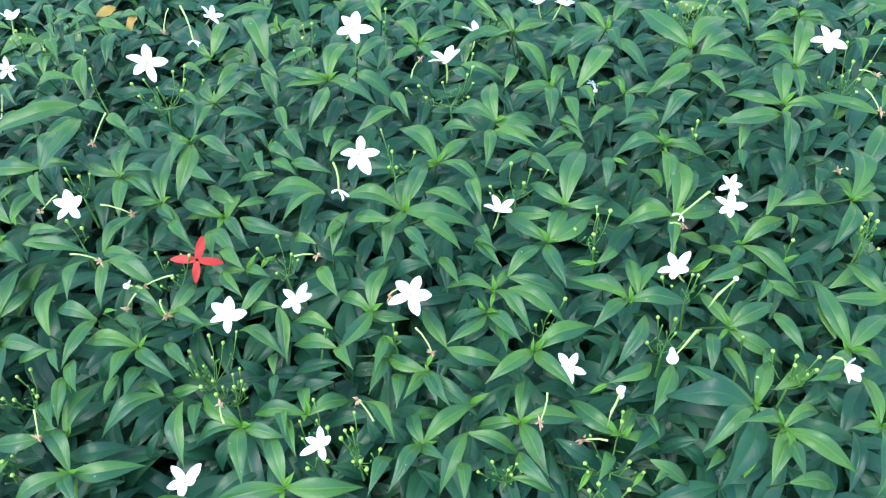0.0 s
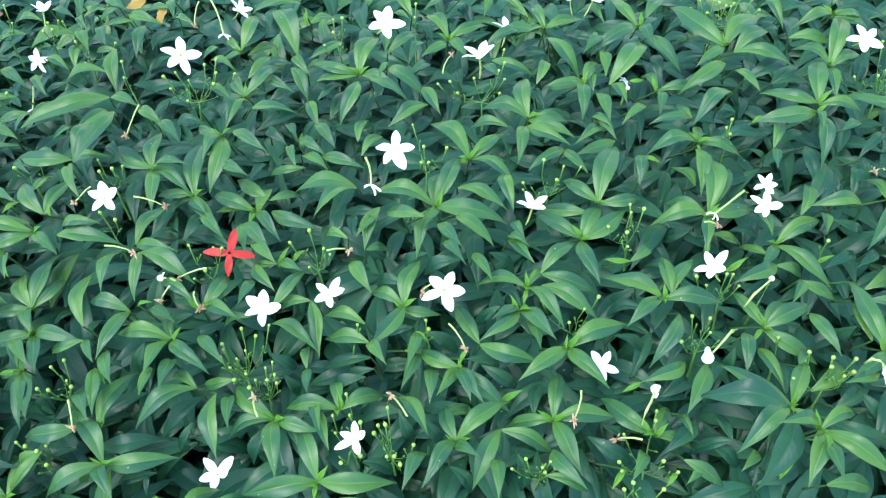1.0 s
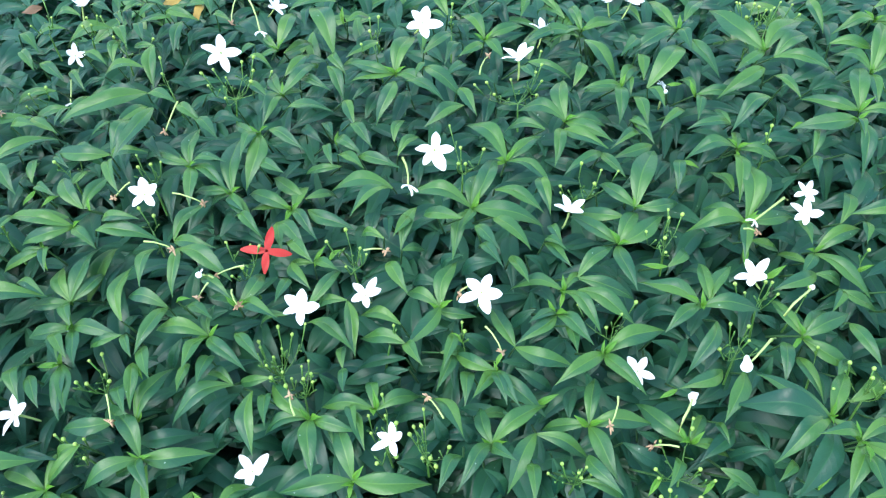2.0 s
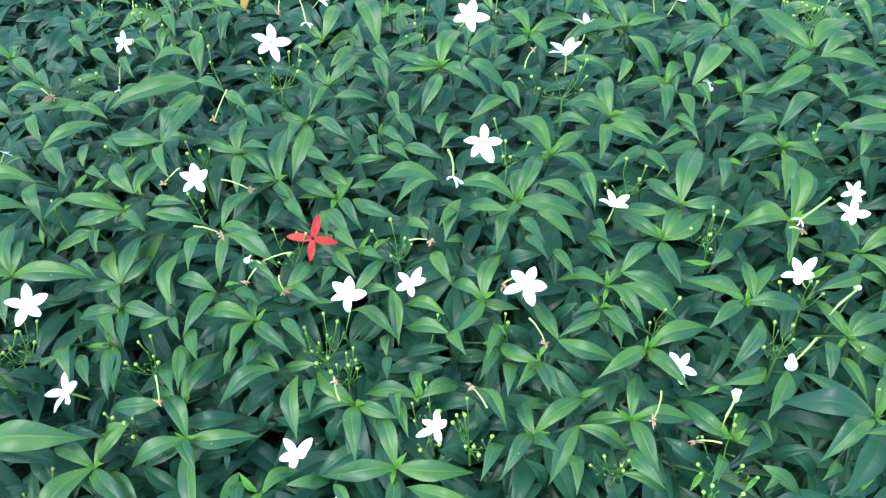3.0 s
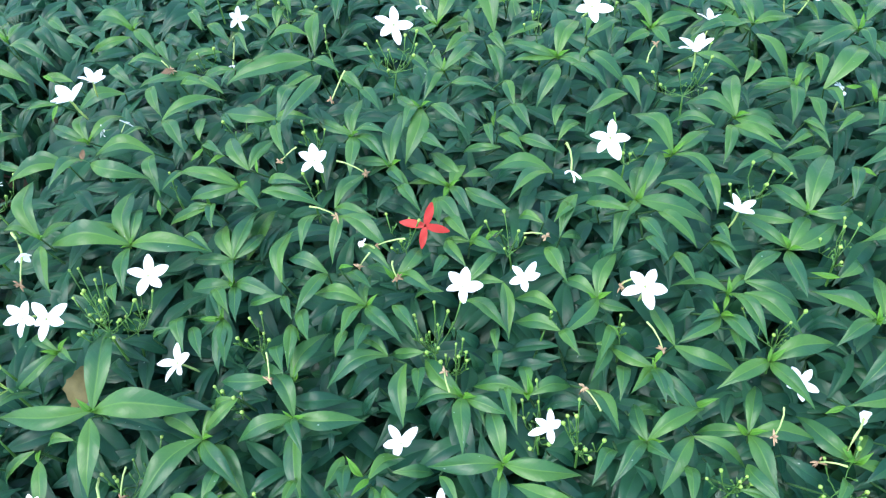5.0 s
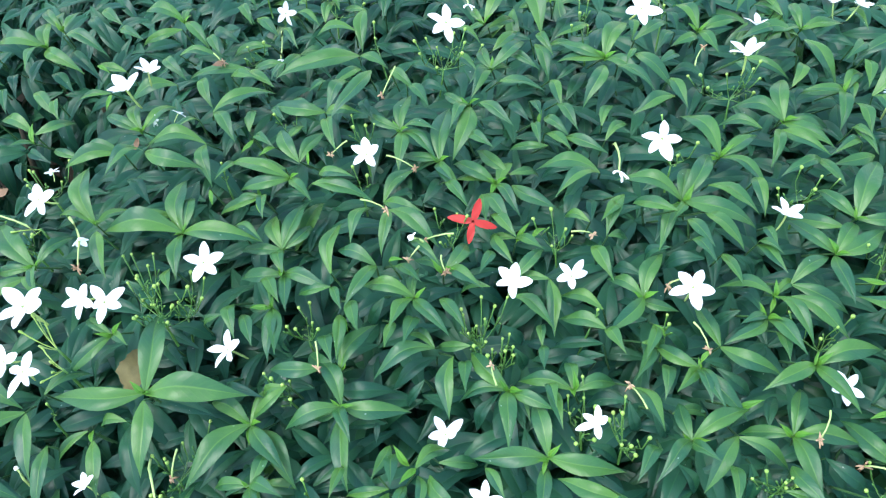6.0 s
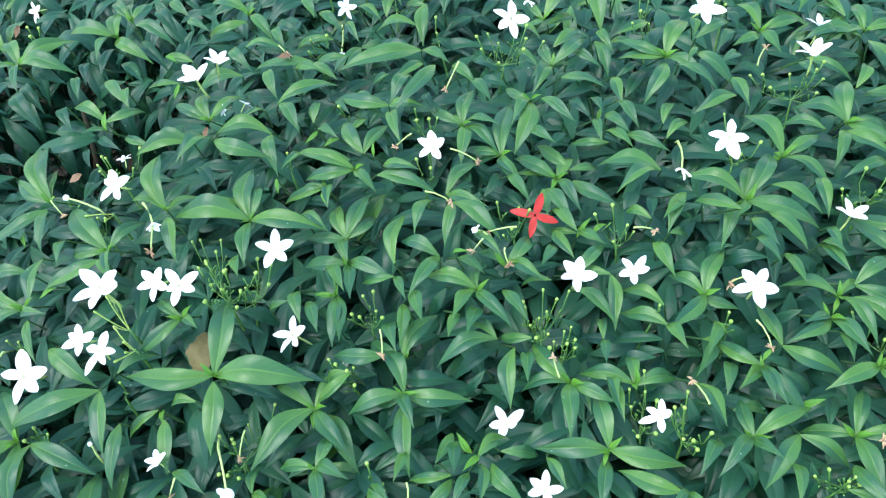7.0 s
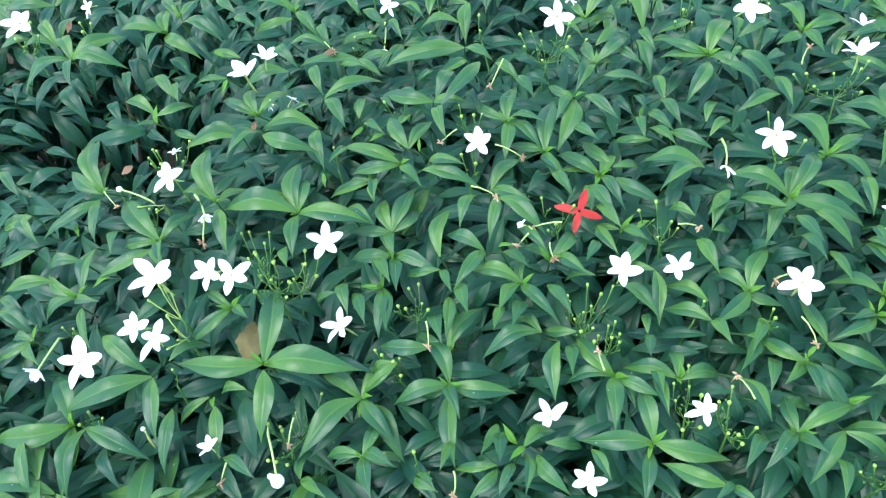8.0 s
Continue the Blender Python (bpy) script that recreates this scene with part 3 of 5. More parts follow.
shoot(0.405, 0.691, 0.753, (-69, -5, 6.9), (12, -3, 8.7), (86, -15, 5.9))
shoot(0.399, 0.673, 0.755, (-97, -6, 7.7), (-173, 12, 3.9), (-174, -15, 7.8))
low_shoot(0.365, 0.745, 0.738, (77, -12, 5.7))
shoot(0.466, 0.871, 0.752, (-109, -9, 6.1), (80, -21, 5.1), (96, -18, 5.4))
shoot(0.389, 0.799, 0.768, (93, -11, 6.2))
shoot(0.434, 0.758, 0.756, (-43, -14, 6.2), (20, -3, 10.7), (59, -7, 5.7), (-174, -1, 6.1))
shoot(0.392, 0.915, 0.752, (171, -11, 6.2))
low_shoot(0.421, 0.923, 0.721, (73, -14, 5.4))
shoot(0.474, 0.901, 0.751, (65, -10, 5.5))
shoot(0.220, 0.814, 0.761, (150, -13, 6.8))
low_shoot(0.284, 0.907, 0.721, (-139, 3, 4.9))
low_shoot(0.307, 0.843, 0.726, (-36, -27, 4.6))
low_shoot(0.233, 0.815, 0.729, (-178, -8, 5.9))
shoot(0.220, 0.723, 0.746, (-21, -21, 4.7), (83, -5, 6.4), (-175, 4, 5.2))
shoot(0.253, 0.667, 0.750, (-109, 7, 5.8), (-17, -21, 4.7))
shoot(0.300, 0.693, 0.769, (-132, -12, 7.0))
low_shoot(0.314, 0.700, 0.731, (-35, -53, 4.5))
shoot(-0.599, 0.602, 0.737, (26, -19, 5.4))
low_shoot(-0.598, 0.651, 0.709, (135, 10, 4.2))
low_shoot(-0.604, 0.684, 0.706, (-80, -14, 5.3))
low_shoot(-0.615, 0.699, 0.704, (121, 8, 4.5))
shoot(-0.500, 0.653, 0.747, (-175, 19, 4.3))
shoot(-0.460, 0.640, 0.762, (-169, -5, 5.9))
shoot(-0.475, 0.589, 0.754, (-86, -6, 7.4), (96, 12, 5.3))
shoot(-0.568, 0.560, 0.734, (-12, -11, 4.7), (-14, -16, 5.0))
shoot(-0.510, 0.544, 0.746, (6, -22, 4.6))
shoot(-0.480, 0.505, 0.752, (-40, -3, 6.5), (10, -8, 6.3))
low_shoot(-0.604, 0.582, 0.709, (1, -61, 4.4))
shoot(-0.554, 0.542, 0.740, (-152, -14, 2.3), (119, 18, 4.7))
low_shoot(-0.586, 0.585, 0.696, (8, -59, 4.4))
shoot(-0.520, 0.530, 0.744, (-128, -10, 2.3))
shoot(-0.481, 0.478, 0.753, (-82, -4, 8.2), (-106, -13, 6.2), (131, 6, 5.1), (-93, -27, 6.0))
shoot(-0.446, 0.482, 0.762, (100, 13, 5.0))
shoot(-0.449, 0.467, 0.761, (94, -7, 7.2))
low_shoot(-0.480, 0.556, 0.724, (144, 12, 4.2))
shoot(-0.368, 0.469, 0.744, (23, -5, 6.4), (107, 11, 5.7))
low_shoot(-0.374, 0.505, 0.711, (33, -38, 4.7))
shoot(-0.377, 0.578, 0.751, (-63, -11, 5.8), (100, 17, 5.3), (-3, -2, 6.7), (168, -6, 6.1), (123, -4, 6.3))
shoot(-0.322, 0.546, 0.742, (-78, -17, 5.4), (-6, -3, 9.5), (-86, -40, 4.1), (147, 14, 4.7), (143, -1, 5.8))
shoot(-0.387, 0.648, 0.760, (134, 1, 5.2))
low_shoot(-0.348, 0.691, 0.717, (-81, -19, 5.2))
low_shoot(-0.434, 0.626, 0.749, (151, 4, 4.7))
low_shoot(-0.476, 0.621, 0.726, (158, 12, 4.1))
low_shoot(-0.334, 0.505, 0.709, (9, -15, 5.2))
shoot(-0.305, 0.632, 0.753, (-166, 5, 5.2), (-177, -14, 7.9), (-52, -15, 5.2))
shoot(-0.292, 0.631, 0.760, (124, -1, 5.8))
low_shoot(-0.292, 0.632, 0.730, (49, -49, 4.9))
low_shoot(-0.261, 0.672, 0.727, (140, 7, 4.8))
shoot(-0.238, 0.668, 0.736, (148, 14, 4.1))
shoot(-0.227, 0.625, 0.740, (157, 8, 4.6))
shoot(-0.214, 0.644, 0.736, (135, 7, 5.0))
shoot(-0.210, 0.614, 0.737, (130, 10, 4.9))
shoot(-0.185, 0.613, 0.737, (113, 4, 5.8))
shoot(-0.203, 0.596, 0.736, (-83, -25, 5.2))
shoot(-0.138, 0.561, 0.738, (-90, -7, 7.4), (-136, 0, 6.4))
low_shoot(-0.169, 0.592, 0.707, (-87, -36, 5.0))
shoot(-0.047, 0.521, 0.753, (-72, -6, 7.8), (19, -3, 8.3), (100, -8, 8.2), (4, -8, 6.0), (-167, 18, 4.3), (-164, -13, 6.4))
shoot(-0.205, 0.677, 0.730, (142, -1, 5.4))
shoot(-0.145, 0.638, 0.738, (10, -13, 5.0))
shoot(-0.138, 0.614, 0.738, (28, -15, 5.1))
shoot(-0.299, 0.588, 0.743, (122, 14, 4.7))
low_shoot(-0.274, 0.596, 0.714, (21, -23, 4.6))
shoot(-0.243, 0.558, 0.720, (-49, -9, 6.4), (55, -33, 4.9))
shoot(-0.254, 0.537, 0.724, (-63, -8, 6.6), (-79, -15, 5.6), (140, 0, 5.9))
shoot(-0.235, 0.537, 0.724, (113, -3, 6.2))
shoot(-0.308, 0.517, 0.738, (137, 3, 5.3))
shoot(-0.266, 0.514, 0.728, (161, 5, 4.7), (134, 2, 5.8))
shoot(-0.140, 0.487, 0.737, (-56, -32, 4.2))
low_shoot(-0.147, 0.547, 0.706, (169, 11, 4.5))
shoot(-0.108, 0.528, 0.743, (-168, -6, 6.0))
shoot(-0.118, 0.516, 0.740, (-166, 18, 4.4))
low_shoot(-0.118, 0.553, 0.709, (-73, -27, 5.1))
low_shoot(-0.087, 0.540, 0.713, (-96, -43, 5.3))
low_shoot(-0.055, 0.521, 0.721, (-162, 11, 4.7))
low_shoot(-0.081, 0.602, 0.712, (-119, -10, 2.3))
shoot(-0.010, 0.593, 0.755, (-41, -4, 8.0), (41, -5, 6.3), (123, -10, 6.7), (-90, -7, 2.4))
low_shoot(-0.014, 0.676, 0.714, (53, -62, 4.3))
shoot(0.035, 0.647, 0.754, (-71, -23, 5.5))
shoot(0.055, 0.645, 0.757, (-170, -7, 5.8), (125, 4, 6.3))
shoot(0.031, 0.572, 0.751, (171, -3, 5.6))
shoot(-0.041, 0.482, 0.768, (145, 11, 4.9))
shoot(-0.023, 0.505, 0.757, (136, -3, 6.0))
shoot(-0.022, 0.538, 0.764, (114, -9, 6.1))
shoot(0.100, 0.621, 0.744, (-133, 3, 6.0), (150, 4, 5.0))
shoot(0.150, 0.663, 0.733, (-131, 9, 5.1))
shoot(0.162, 0.645, 0.734, (-120, 4, 5.7))
low_shoot(0.129, 0.640, 0.708, (61, -37, 4.2))
shoot(0.133, 0.535, 0.746, (17, -3, 9.8), (-41, -11, 5.8), (68, -14, 5.6))
low_shoot(0.128, 0.592, 0.710, (-58, -47, 4.6))
low_shoot(0.155, 0.589, 0.709, (74, -23, 5.2))
low_shoot(0.166, 0.613, 0.707, (29, -14, 4.9))
shoot(0.182, 0.572, 0.737, (17, -13, 5.0))
shoot(0.119, 0.520, 0.746, (-67, -21, 5.8))
shoot(0.111, 0.486, 0.741, (-49, -7, 6.7), (24, -9, 6.0), (48, -4, 7.2), (165, 1, 6.2))
shoot(0.043, 0.506, 0.745, (168, 16, 4.3))
shoot(0.033, 0.482, 0.744, (141, 31, 4.1), (147, 14, 5.2))
low_shoot(0.095, 0.587, 0.712, (-55, -43, 4.5))
low_shoot(0.105, 0.541, 0.713, (120, -10, 2.2))
shoot(0.255, 0.630, 0.746, (-103, -8, 6.3), (95, -20, 5.8), (9, -17, 4.6), (176, -12, 1.7))
low_shoot(0.259, 0.661, 0.723, (-51, -15, 5.8))
low_shoot(0.271, 0.648, 0.722, (180, 9, 4.5))
shoot(0.255, 0.534, 0.729, (4, -2, 9.3), (-100, -7, 6.7), (70, -14, 6.5), (-170, 1, 5.6), (-49, -20, 5.7))
shoot(0.245, 0.571, 0.735, (-25, -17, 5.1))
shoot(0.268, 0.551, 0.729, (22, -3, 6.2))
shoot(0.192, 0.616, 0.738, (-169, 1, 5.1), (113, -6, 2.2))
shoot(0.308, 0.544, 0.724, (169, 12, 4.8))
shoot(0.328, 0.508, 0.709, (56, -3, 7.1), (-149, 9, 4.9), (132, -12, 7.5))
low_shoot(0.342, 0.537, 0.689, (48, -11, 5.4))
shoot(0.425, 0.548, 0.731, (-94, 1, 6.1))
low_shoot(0.393, 0.655, 0.717, (177, -15, 6.1))
low_shoot(0.411, 0.632, 0.712, (-152, -14, 7.1))
shoot(0.343, 0.628, 0.740, (19, -8, 5.7), (-172, 11, 4.4))
low_shoot(0.365, 0.673, 0.701, (56, -12, 5.4))
low_shoot(0.287, 0.657, 0.727, (80, -6, 6.1))
shoot(0.360, 0.541, 0.720, (18, -8, 5.7))
shoot(0.383, 0.546, 0.719, (-171, 14, 4.3))
low_shoot(0.407, 0.556, 0.696, (92, -32, 4.6))
shoot(0.450, 0.662, 0.746, (-125, 13, 4.3))
shoot(0.342, 0.676, 0.745, (-115, -8, 2.1))
low_shoot(0.287, 0.539, 0.695, (85, -29, 4.8))
low_shoot(0.246, 0.540, 0.700, (-71, -51, 5.4))
low_shoot(0.325, 0.650, 0.717, (83, -60, 4.4))
low_shoot(0.416, 0.610, 0.707, (-148, 2, 5.0))
low_shoot(0.448, 0.626, 0.710, (-157, -4, 5.5))
shoot(-0.512, 0.458, 0.738, (-97, -30, 4.3), (155, 12, 4.4), (-108, -24, 6.0), (160, -15, 2.6))
low_shoot(-0.463, 0.474, 0.731, (-87, -18, 5.2))
shoot(-0.469, 0.401, 0.721, (6, -3, 7.9), (-30, -11, 6.3), (21, -14, 5.3), (-91, -13, 5.4), (-26, -10, 6.0), (-87, -18, 5.9), (158, 15, 4.3))
low_shoot(-0.448, 0.419, 0.696, (4, -7, 6.2))
shoot(-0.402, 0.373, 0.728, (-5, -3, 7.6))
shoot(-0.381, 0.459, 0.742, (-174, 2, 5.6))
shoot(-0.357, 0.453, 0.752, (173, -10, 5.9), (118, -7, 7.4))
shoot(-0.354, 0.387, 0.736, (-69, -12, 5.7), (-164, 3, 6.3))
shoot(-0.529, 0.413, 0.732, (115, 7, 5.0))
shoot(-0.458, 0.370, 0.719, (-35, -16, 5.3), (-97, -17, 5.4), (101, 5, 6.1), (156, 8, 5.6), (-92, -21, 6.0))
shoot(-0.478, 0.360, 0.718, (135, 10, 4.8), (146, 12, 4.4))
shoot(-0.397, 0.357, 0.727, (-95, -30, 4.7), (144, 16, 4.3))
low_shoot(-0.409, 0.378, 0.699, (2, -31, 4.2))
shoot(-0.305, 0.357, 0.732, (-80, -10, 6.3), (-9, -16, 5.2), (-166, 15, 5.3), (130, 2, 6.2))
low_shoot(-0.343, 0.369, 0.706, (-130, -64, 4.7))
shoot(-0.282, 0.394, 0.733, (-62, -20, 4.8), (15, -17, 5.8), (115, 15, 5.5))
shoot(-0.323, 0.423, 0.744, (131, 6, 5.2))
shoot(-0.333, 0.388, 0.739, (124, 16, 4.5))
shoot(-0.278, 0.360, 0.733, (138, -11, 1.5), (136, 8, 5.1))
low_shoot(-0.381, 0.351, 0.694, (31, -73, 4.2))
low_shoot(-0.455, 0.398, 0.694, (23, -39, 4.6))
shoot(-0.457, 0.329, 0.713, (-78, -32, 4.0), (157, 0, 6.0), (-97, -6, 2.6), (165, -6, 6.3))
low_shoot(-0.261, 0.462, 0.694, (-114, -29, 5.7))
shoot(-0.240, 0.438, 0.724, (-175, 18, 4.5))
shoot(-0.242, 0.464, 0.719, (144, 6, 5.0))
shoot(-0.212, 0.402, 0.723, (27, -7, 6.2))
shoot(-0.217, 0.465, 0.719, (124, 22, 4.4), (-72, -34, 4.2))
shoot(-0.250, 0.488, 0.725, (133, 8, 5.0))
shoot(-0.172, 0.411, 0.726, (-81, -38, 4.6), (166, -14, 6.4))
shoot(-0.232, 0.391, 0.724, (-88, -41, 4.4))
shoot(-0.209, 0.382, 0.724, (121, -2, 6.1))
shoot(-0.167, 0.335, 0.716, (-9, -28, 4.0), (168, 22, 4.0))
shoot(-0.113, 0.385, 0.723, (-68, -19, 5.4))
shoot(-0.107, 0.364, 0.720, (-73, -20, 5.6), (148, 22, 4.5))
shoot(-0.074, 0.407, 0.725, (-149, 0, 6.3), (-55, -19, 5.1), (13, -2, 6.6))
low_shoot(-0.066, 0.401, 0.694, (-82, -37, 4.9))
shoot(-0.134, 0.456, 0.734, (148, 5, 5.3))
low_shoot(-0.053, 0.466, 0.739, (-86, -61, 4.5))
low_shoot(-0.077, 0.446, 0.710, (-64, -34, 4.5))
shoot(-0.119, 0.471, 0.737, (45, -42, 4.2))
low_shoot(-0.108, 0.365, 0.690, (-93, -23, 5.8))
shoot(-0.071, 0.356, 0.718, (60, -49, 4.2))
shoot(-0.061, 0.380, 0.718, (129, -11, 1.8), (-175, 12, 5.1))
low_shoot(-0.215, 0.367, 0.691, (73, -63, 4.6))
shoot(-0.187, 0.479, 0.725, (-135, -20, 2.3))
low_shoot(-0.017, 0.463, 0.732, (-86, -39, 5.2))
shoot(-0.035, 0.460, 0.763, (146, 14, 4.7))
shoot(-0.002, 0.457, 0.751, (157, 12, 4.8))
low_shoot(0.013, 0.484, 0.719, (96, -54, 5.0))
shoot(0.067, 0.441, 0.738, (41, -4, 6.0), (99, -20, 6.6))
shoot(0.052, 0.424, 0.737, (-80, -19, 6.1), (143, -4, 6.2), (40, -25, 4.6), (-170, -15, 1.9))
low_shoot(0.047, 0.422, 0.707, (-41, -23, 4.9))
shoot(0.067, 0.426, 0.737, (120, -11, 6.8))
shoot(0.044, 0.396, 0.737, (-136, 3, 5.8), (-133, 27, 4.4), (141, 12, 5.7))
low_shoot(0.025, 0.422, 0.706, (-88, -57, 4.7))
shoot(0.004, 0.364, 0.721, (-27, -10, 6.2), (105, -8, 6.3))
shoot(-0.014, 0.335, 0.722, (-57, -20, 5.6), (128, -16, 6.5), (-151, 19, 4.7), (166, 18, 4.8), (152, 16, 5.4))
shoot(0.054, 0.385, 0.731, (167, 18, 4.5))
shoot(0.092, 0.357, 0.727, (62, -6, 7.2), (-129, 4, 6.5), (144, 7, 6.1), (119, -11, 2.3))
shoot(0.190, 0.413, 0.735, (-132, 1, 5.4), (-63, -3, 6.6), (86, -11, 6.5))
low_shoot(0.171, 0.455, 0.697, (-86, -59, 5.2))
shoot(0.163, 0.467, 0.728, (-83, -4, 2.8), (33, -21, 4.6))
low_shoot(0.179, 0.423, 0.700, (-72, -41, 5.3))
low_shoot(0.146, 0.398, 0.689, (99, -41, 5.0))
low_shoot(0.137, 0.389, 0.687, (153, -15, 2.3))
low_shoot(-0.009, 0.365, 0.691, (77, -40, 4.8))
low_shoot(-0.054, 0.397, 0.692, (94, -47, 5.2))
shoot(0.201, 0.424, 0.729, (-3, -11, 5.8), (31, -6, 6.0))
shoot(0.249, 0.502, 0.723, (-175, -15, 2.4))
shoot(0.324, 0.481, 0.707, (-120, 4, 6.1), (81, -40, 4.7))
shoot(0.320, 0.496, 0.704, (-36, -35, 4.7))
shoot(0.343, 0.459, 0.708, (-154, 13, 4.6), (103, -29, 5.4))
low_shoot(0.362, 0.479, 0.671, (130, -26, 6.2))
shoot(0.291, 0.392, 0.717, (-23, -13, 5.9), (58, -4, 6.4), (42, -12, 5.5), (-136, -11, 2.1), (117, -20, 6.5))
low_shoot(0.338, 0.484, 0.674, (-117, 2, 5.7))
shoot(0.272, 0.383, 0.718, (-167, 5, 5.3))
low_shoot(0.301, 0.401, 0.686, (115, -47, 4.9))
shoot(0.340, 0.409, 0.718, (164, 5, 5.8))
shoot(0.205, 0.398, 0.729, (-148, -14, 6.6))
low_shoot(0.220, 0.397, 0.694, (-146, 5, 5.3))
low_shoot(0.256, 0.437, 0.689, (91, -41, 4.5))
shoot(0.391, 0.456, 0.710, (-180, 24, 4.2))
shoot(0.387, 0.426, 0.716, (-172, 16, 4.5))
low_shoot(0.417, 0.514, 0.689, (-128, 8, 4.8))
low_shoot(0.223, 0.475, 0.693, (-53, -30, 5.2))
low_shoot(0.268, 0.386, 0.688, (-73, -83, 4.3))
shoot(0.315, 0.345, 0.718, (36, -24, 4.2))
shoot(-0.484, 0.312, 0.715, (144, 8, 4.9))
shoot(-0.380, 0.330, 0.718, (166, -1, 5.5), (139, -10, 2.2))
shoot(-0.365, 0.273, 0.702, (19, -3, 6.9))
shoot(-0.384, 0.274, 0.701, (-96, -12, 6.0))
shoot(-0.354, 0.241, 0.692, (-40, -7, 6.5), (81, -6, 7.1), (150, 16, 5.1), (-117, -16, 6.4), (94, 0, 2.6), (-102, -38, 4.2))
low_shoot(-0.372, 0.268, 0.671, (79, -5, 6.5))
shoot(-0.321, 0.328, 0.724, (174, 21, 4.4))
shoot(-0.272, 0.310, 0.717, (-126, -11, 6.9), (-59, -24, 4.6))
low_shoot(-0.274, 0.318, 0.687, (-130, -25, 6.0))
shoot(-0.413, 0.248, 0.700, (-136, -33, 5.3), (-98, -49, 4.4))
low_shoot(-0.395, 0.265, 0.672, (-79, -24, 4.7), (-116, -25, 5.5))
low_shoot(-0.487, 0.250, 0.675, (104, 10, 5.2))
low_shoot(-0.481, 0.229, 0.667, (32, -75, 4.4))
low_shoot(-0.281, 0.292, 0.682, (-132, -61, 4.5))
low_shoot(-0.310, 0.244, 0.666, (-96, -26, 5.1))
low_shoot(-0.322, 0.245, 0.667, (165, -15, 2.4))
low_shoot(-0.440, 0.322, 0.682, (-117, -78, 4.2))
shoot(-0.238, 0.321, 0.715, (-83, -32, 4.6))
shoot(-0.253, 0.306, 0.714, (171, -15, 6.4))
shoot(-0.191, 0.281, 0.711, (-49, -10, 6.4), (-101, -27, 5.6), (170, 3, 6.3))
low_shoot(-0.204, 0.291, 0.681, (-144, -53, 5.1))
shoot(-0.130, 0.292, 0.713, (-81, -17, 5.9), (-15, -25, 4.6), (54, -25, 5.5))
shoot(-0.157, 0.293, 0.711, (155, 27, 4.1), (153, 8, 5.3))
shoot(-0.143, 0.224, 0.702, (-20, -4, 6.4), (87, -6, 7.3), (-99, -7, 7.2), (86, -27, 6.2), (-171, -11, 1.7))
low_shoot(-0.112, 0.344, 0.687, (-96, -39, 5.0))
low_shoot(-0.104, 0.353, 0.688, (-92, -52, 4.4))
shoot(-0.073, 0.305, 0.716, (145, 8, 5.5))
shoot(-0.042, 0.248, 0.711, (-155, 19, 5.1))
low_shoot(-0.075, 0.306, 0.686, (123, -70, 4.5), (-89, -35, 5.2))
low_shoot(-0.107, 0.254, 0.681, (84, -50, 4.8))
low_shoot(-0.197, 0.345, 0.686, (88, -77, 4.3))
low_shoot(0.006, 0.358, 0.691, (101, -42, 5.3))
shoot(-0.016, 0.262, 0.713, (49, -4, 6.9), (-16, -19, 5.1), (-150, 8, 6.0), (139, 35, 4.3))
low_shoot(-0.002, 0.309, 0.686, (-73, -23, 5.6))
low_shoot(-0.052, 0.302, 0.684, (108, -64, 4.5))
shoot(0.025, 0.276, 0.710, (-155, -14, 6.3), (100, -29, 6.1))
low_shoot(0.028, 0.291, 0.682, (-163, -56, 5.5))
shoot(0.076, 0.291, 0.704, (-81, -35, 5.5), (9, -11, 6.0), (81, -11, 6.6), (157, 3, 6.2))
shoot(0.174, 0.286, 0.686, (-46, -10, 6.7), (27, -22, 4.9), (93, -31, 5.2))
shoot(0.163, 0.332, 0.706, (-117, -11, 2.1))
low_shoot(0.111, 0.287, 0.677, (109, -31, 5.6))
shoot(0.074, 0.259, 0.704, (148, 16, 5.5))
shoot(0.065, 0.230, 0.712, (93, -36, 5.1))
low_shoot(0.042, 0.266, 0.681, (168, -65, 4.8))
low_shoot(0.050, 0.254, 0.680, (104, -60, 4.3))
shoot(0.161, 0.261, 0.693, (-152, 24, 4.4))
shoot(0.140, 0.241, 0.704, (-141, -13, 2.3))
low_shoot(-0.023, 0.252, 0.679, (117, -61, 4.6))
low_shoot(0.059, 0.308, 0.681, (11, -20, 4.9))
low_shoot(0.125, 0.300, 0.677, (86, -50, 4.2))
shoot(0.295, 0.297, 0.727, (-52, -4, 7.5), (-128, -9, 7.1), (25, -10, 6.3), (111, -39, 4.9))
low_shoot(0.293, 0.292, 0.728, (-76, -9, 8.5), (-150, -14, 8.3))
shoot(0.313, 0.271, 0.733, (-97, 23, 4.9), (-157, 1, 6.1), (59, -21, 5.5), (122, -9, 7.2))
low_shoot(0.307, 0.331, 0.690, (-6, -19, 5.1))
shoot(0.307, 0.253, 0.745, (178, 21, 4.9))
low_shoot(0.352, 0.318, 0.688, (47, -17, 5.2), (43, -14, 5.0))
shoot(0.208, 0.353, 0.710, (-120, 7, 5.6))
shoot(0.227, 0.349, 0.715, (-155, -4, 6.0))
low_shoot(0.253, 0.364, 0.687, (-146, 17, 4.5))
shoot(0.159, 0.300, 0.695, (150, -13, 2.3))
low_shoot(0.249, 0.284, 0.681, (-84, -50, 5.3), (-10, -27, 4.7))
low_shoot(0.221, 0.310, 0.671, (-136, 6, 5.6))
low_shoot(0.228, 0.286, 0.671, (111, -41, 4.9))
shoot(0.198, 0.260, 0.688, (110, -32, 5.2))
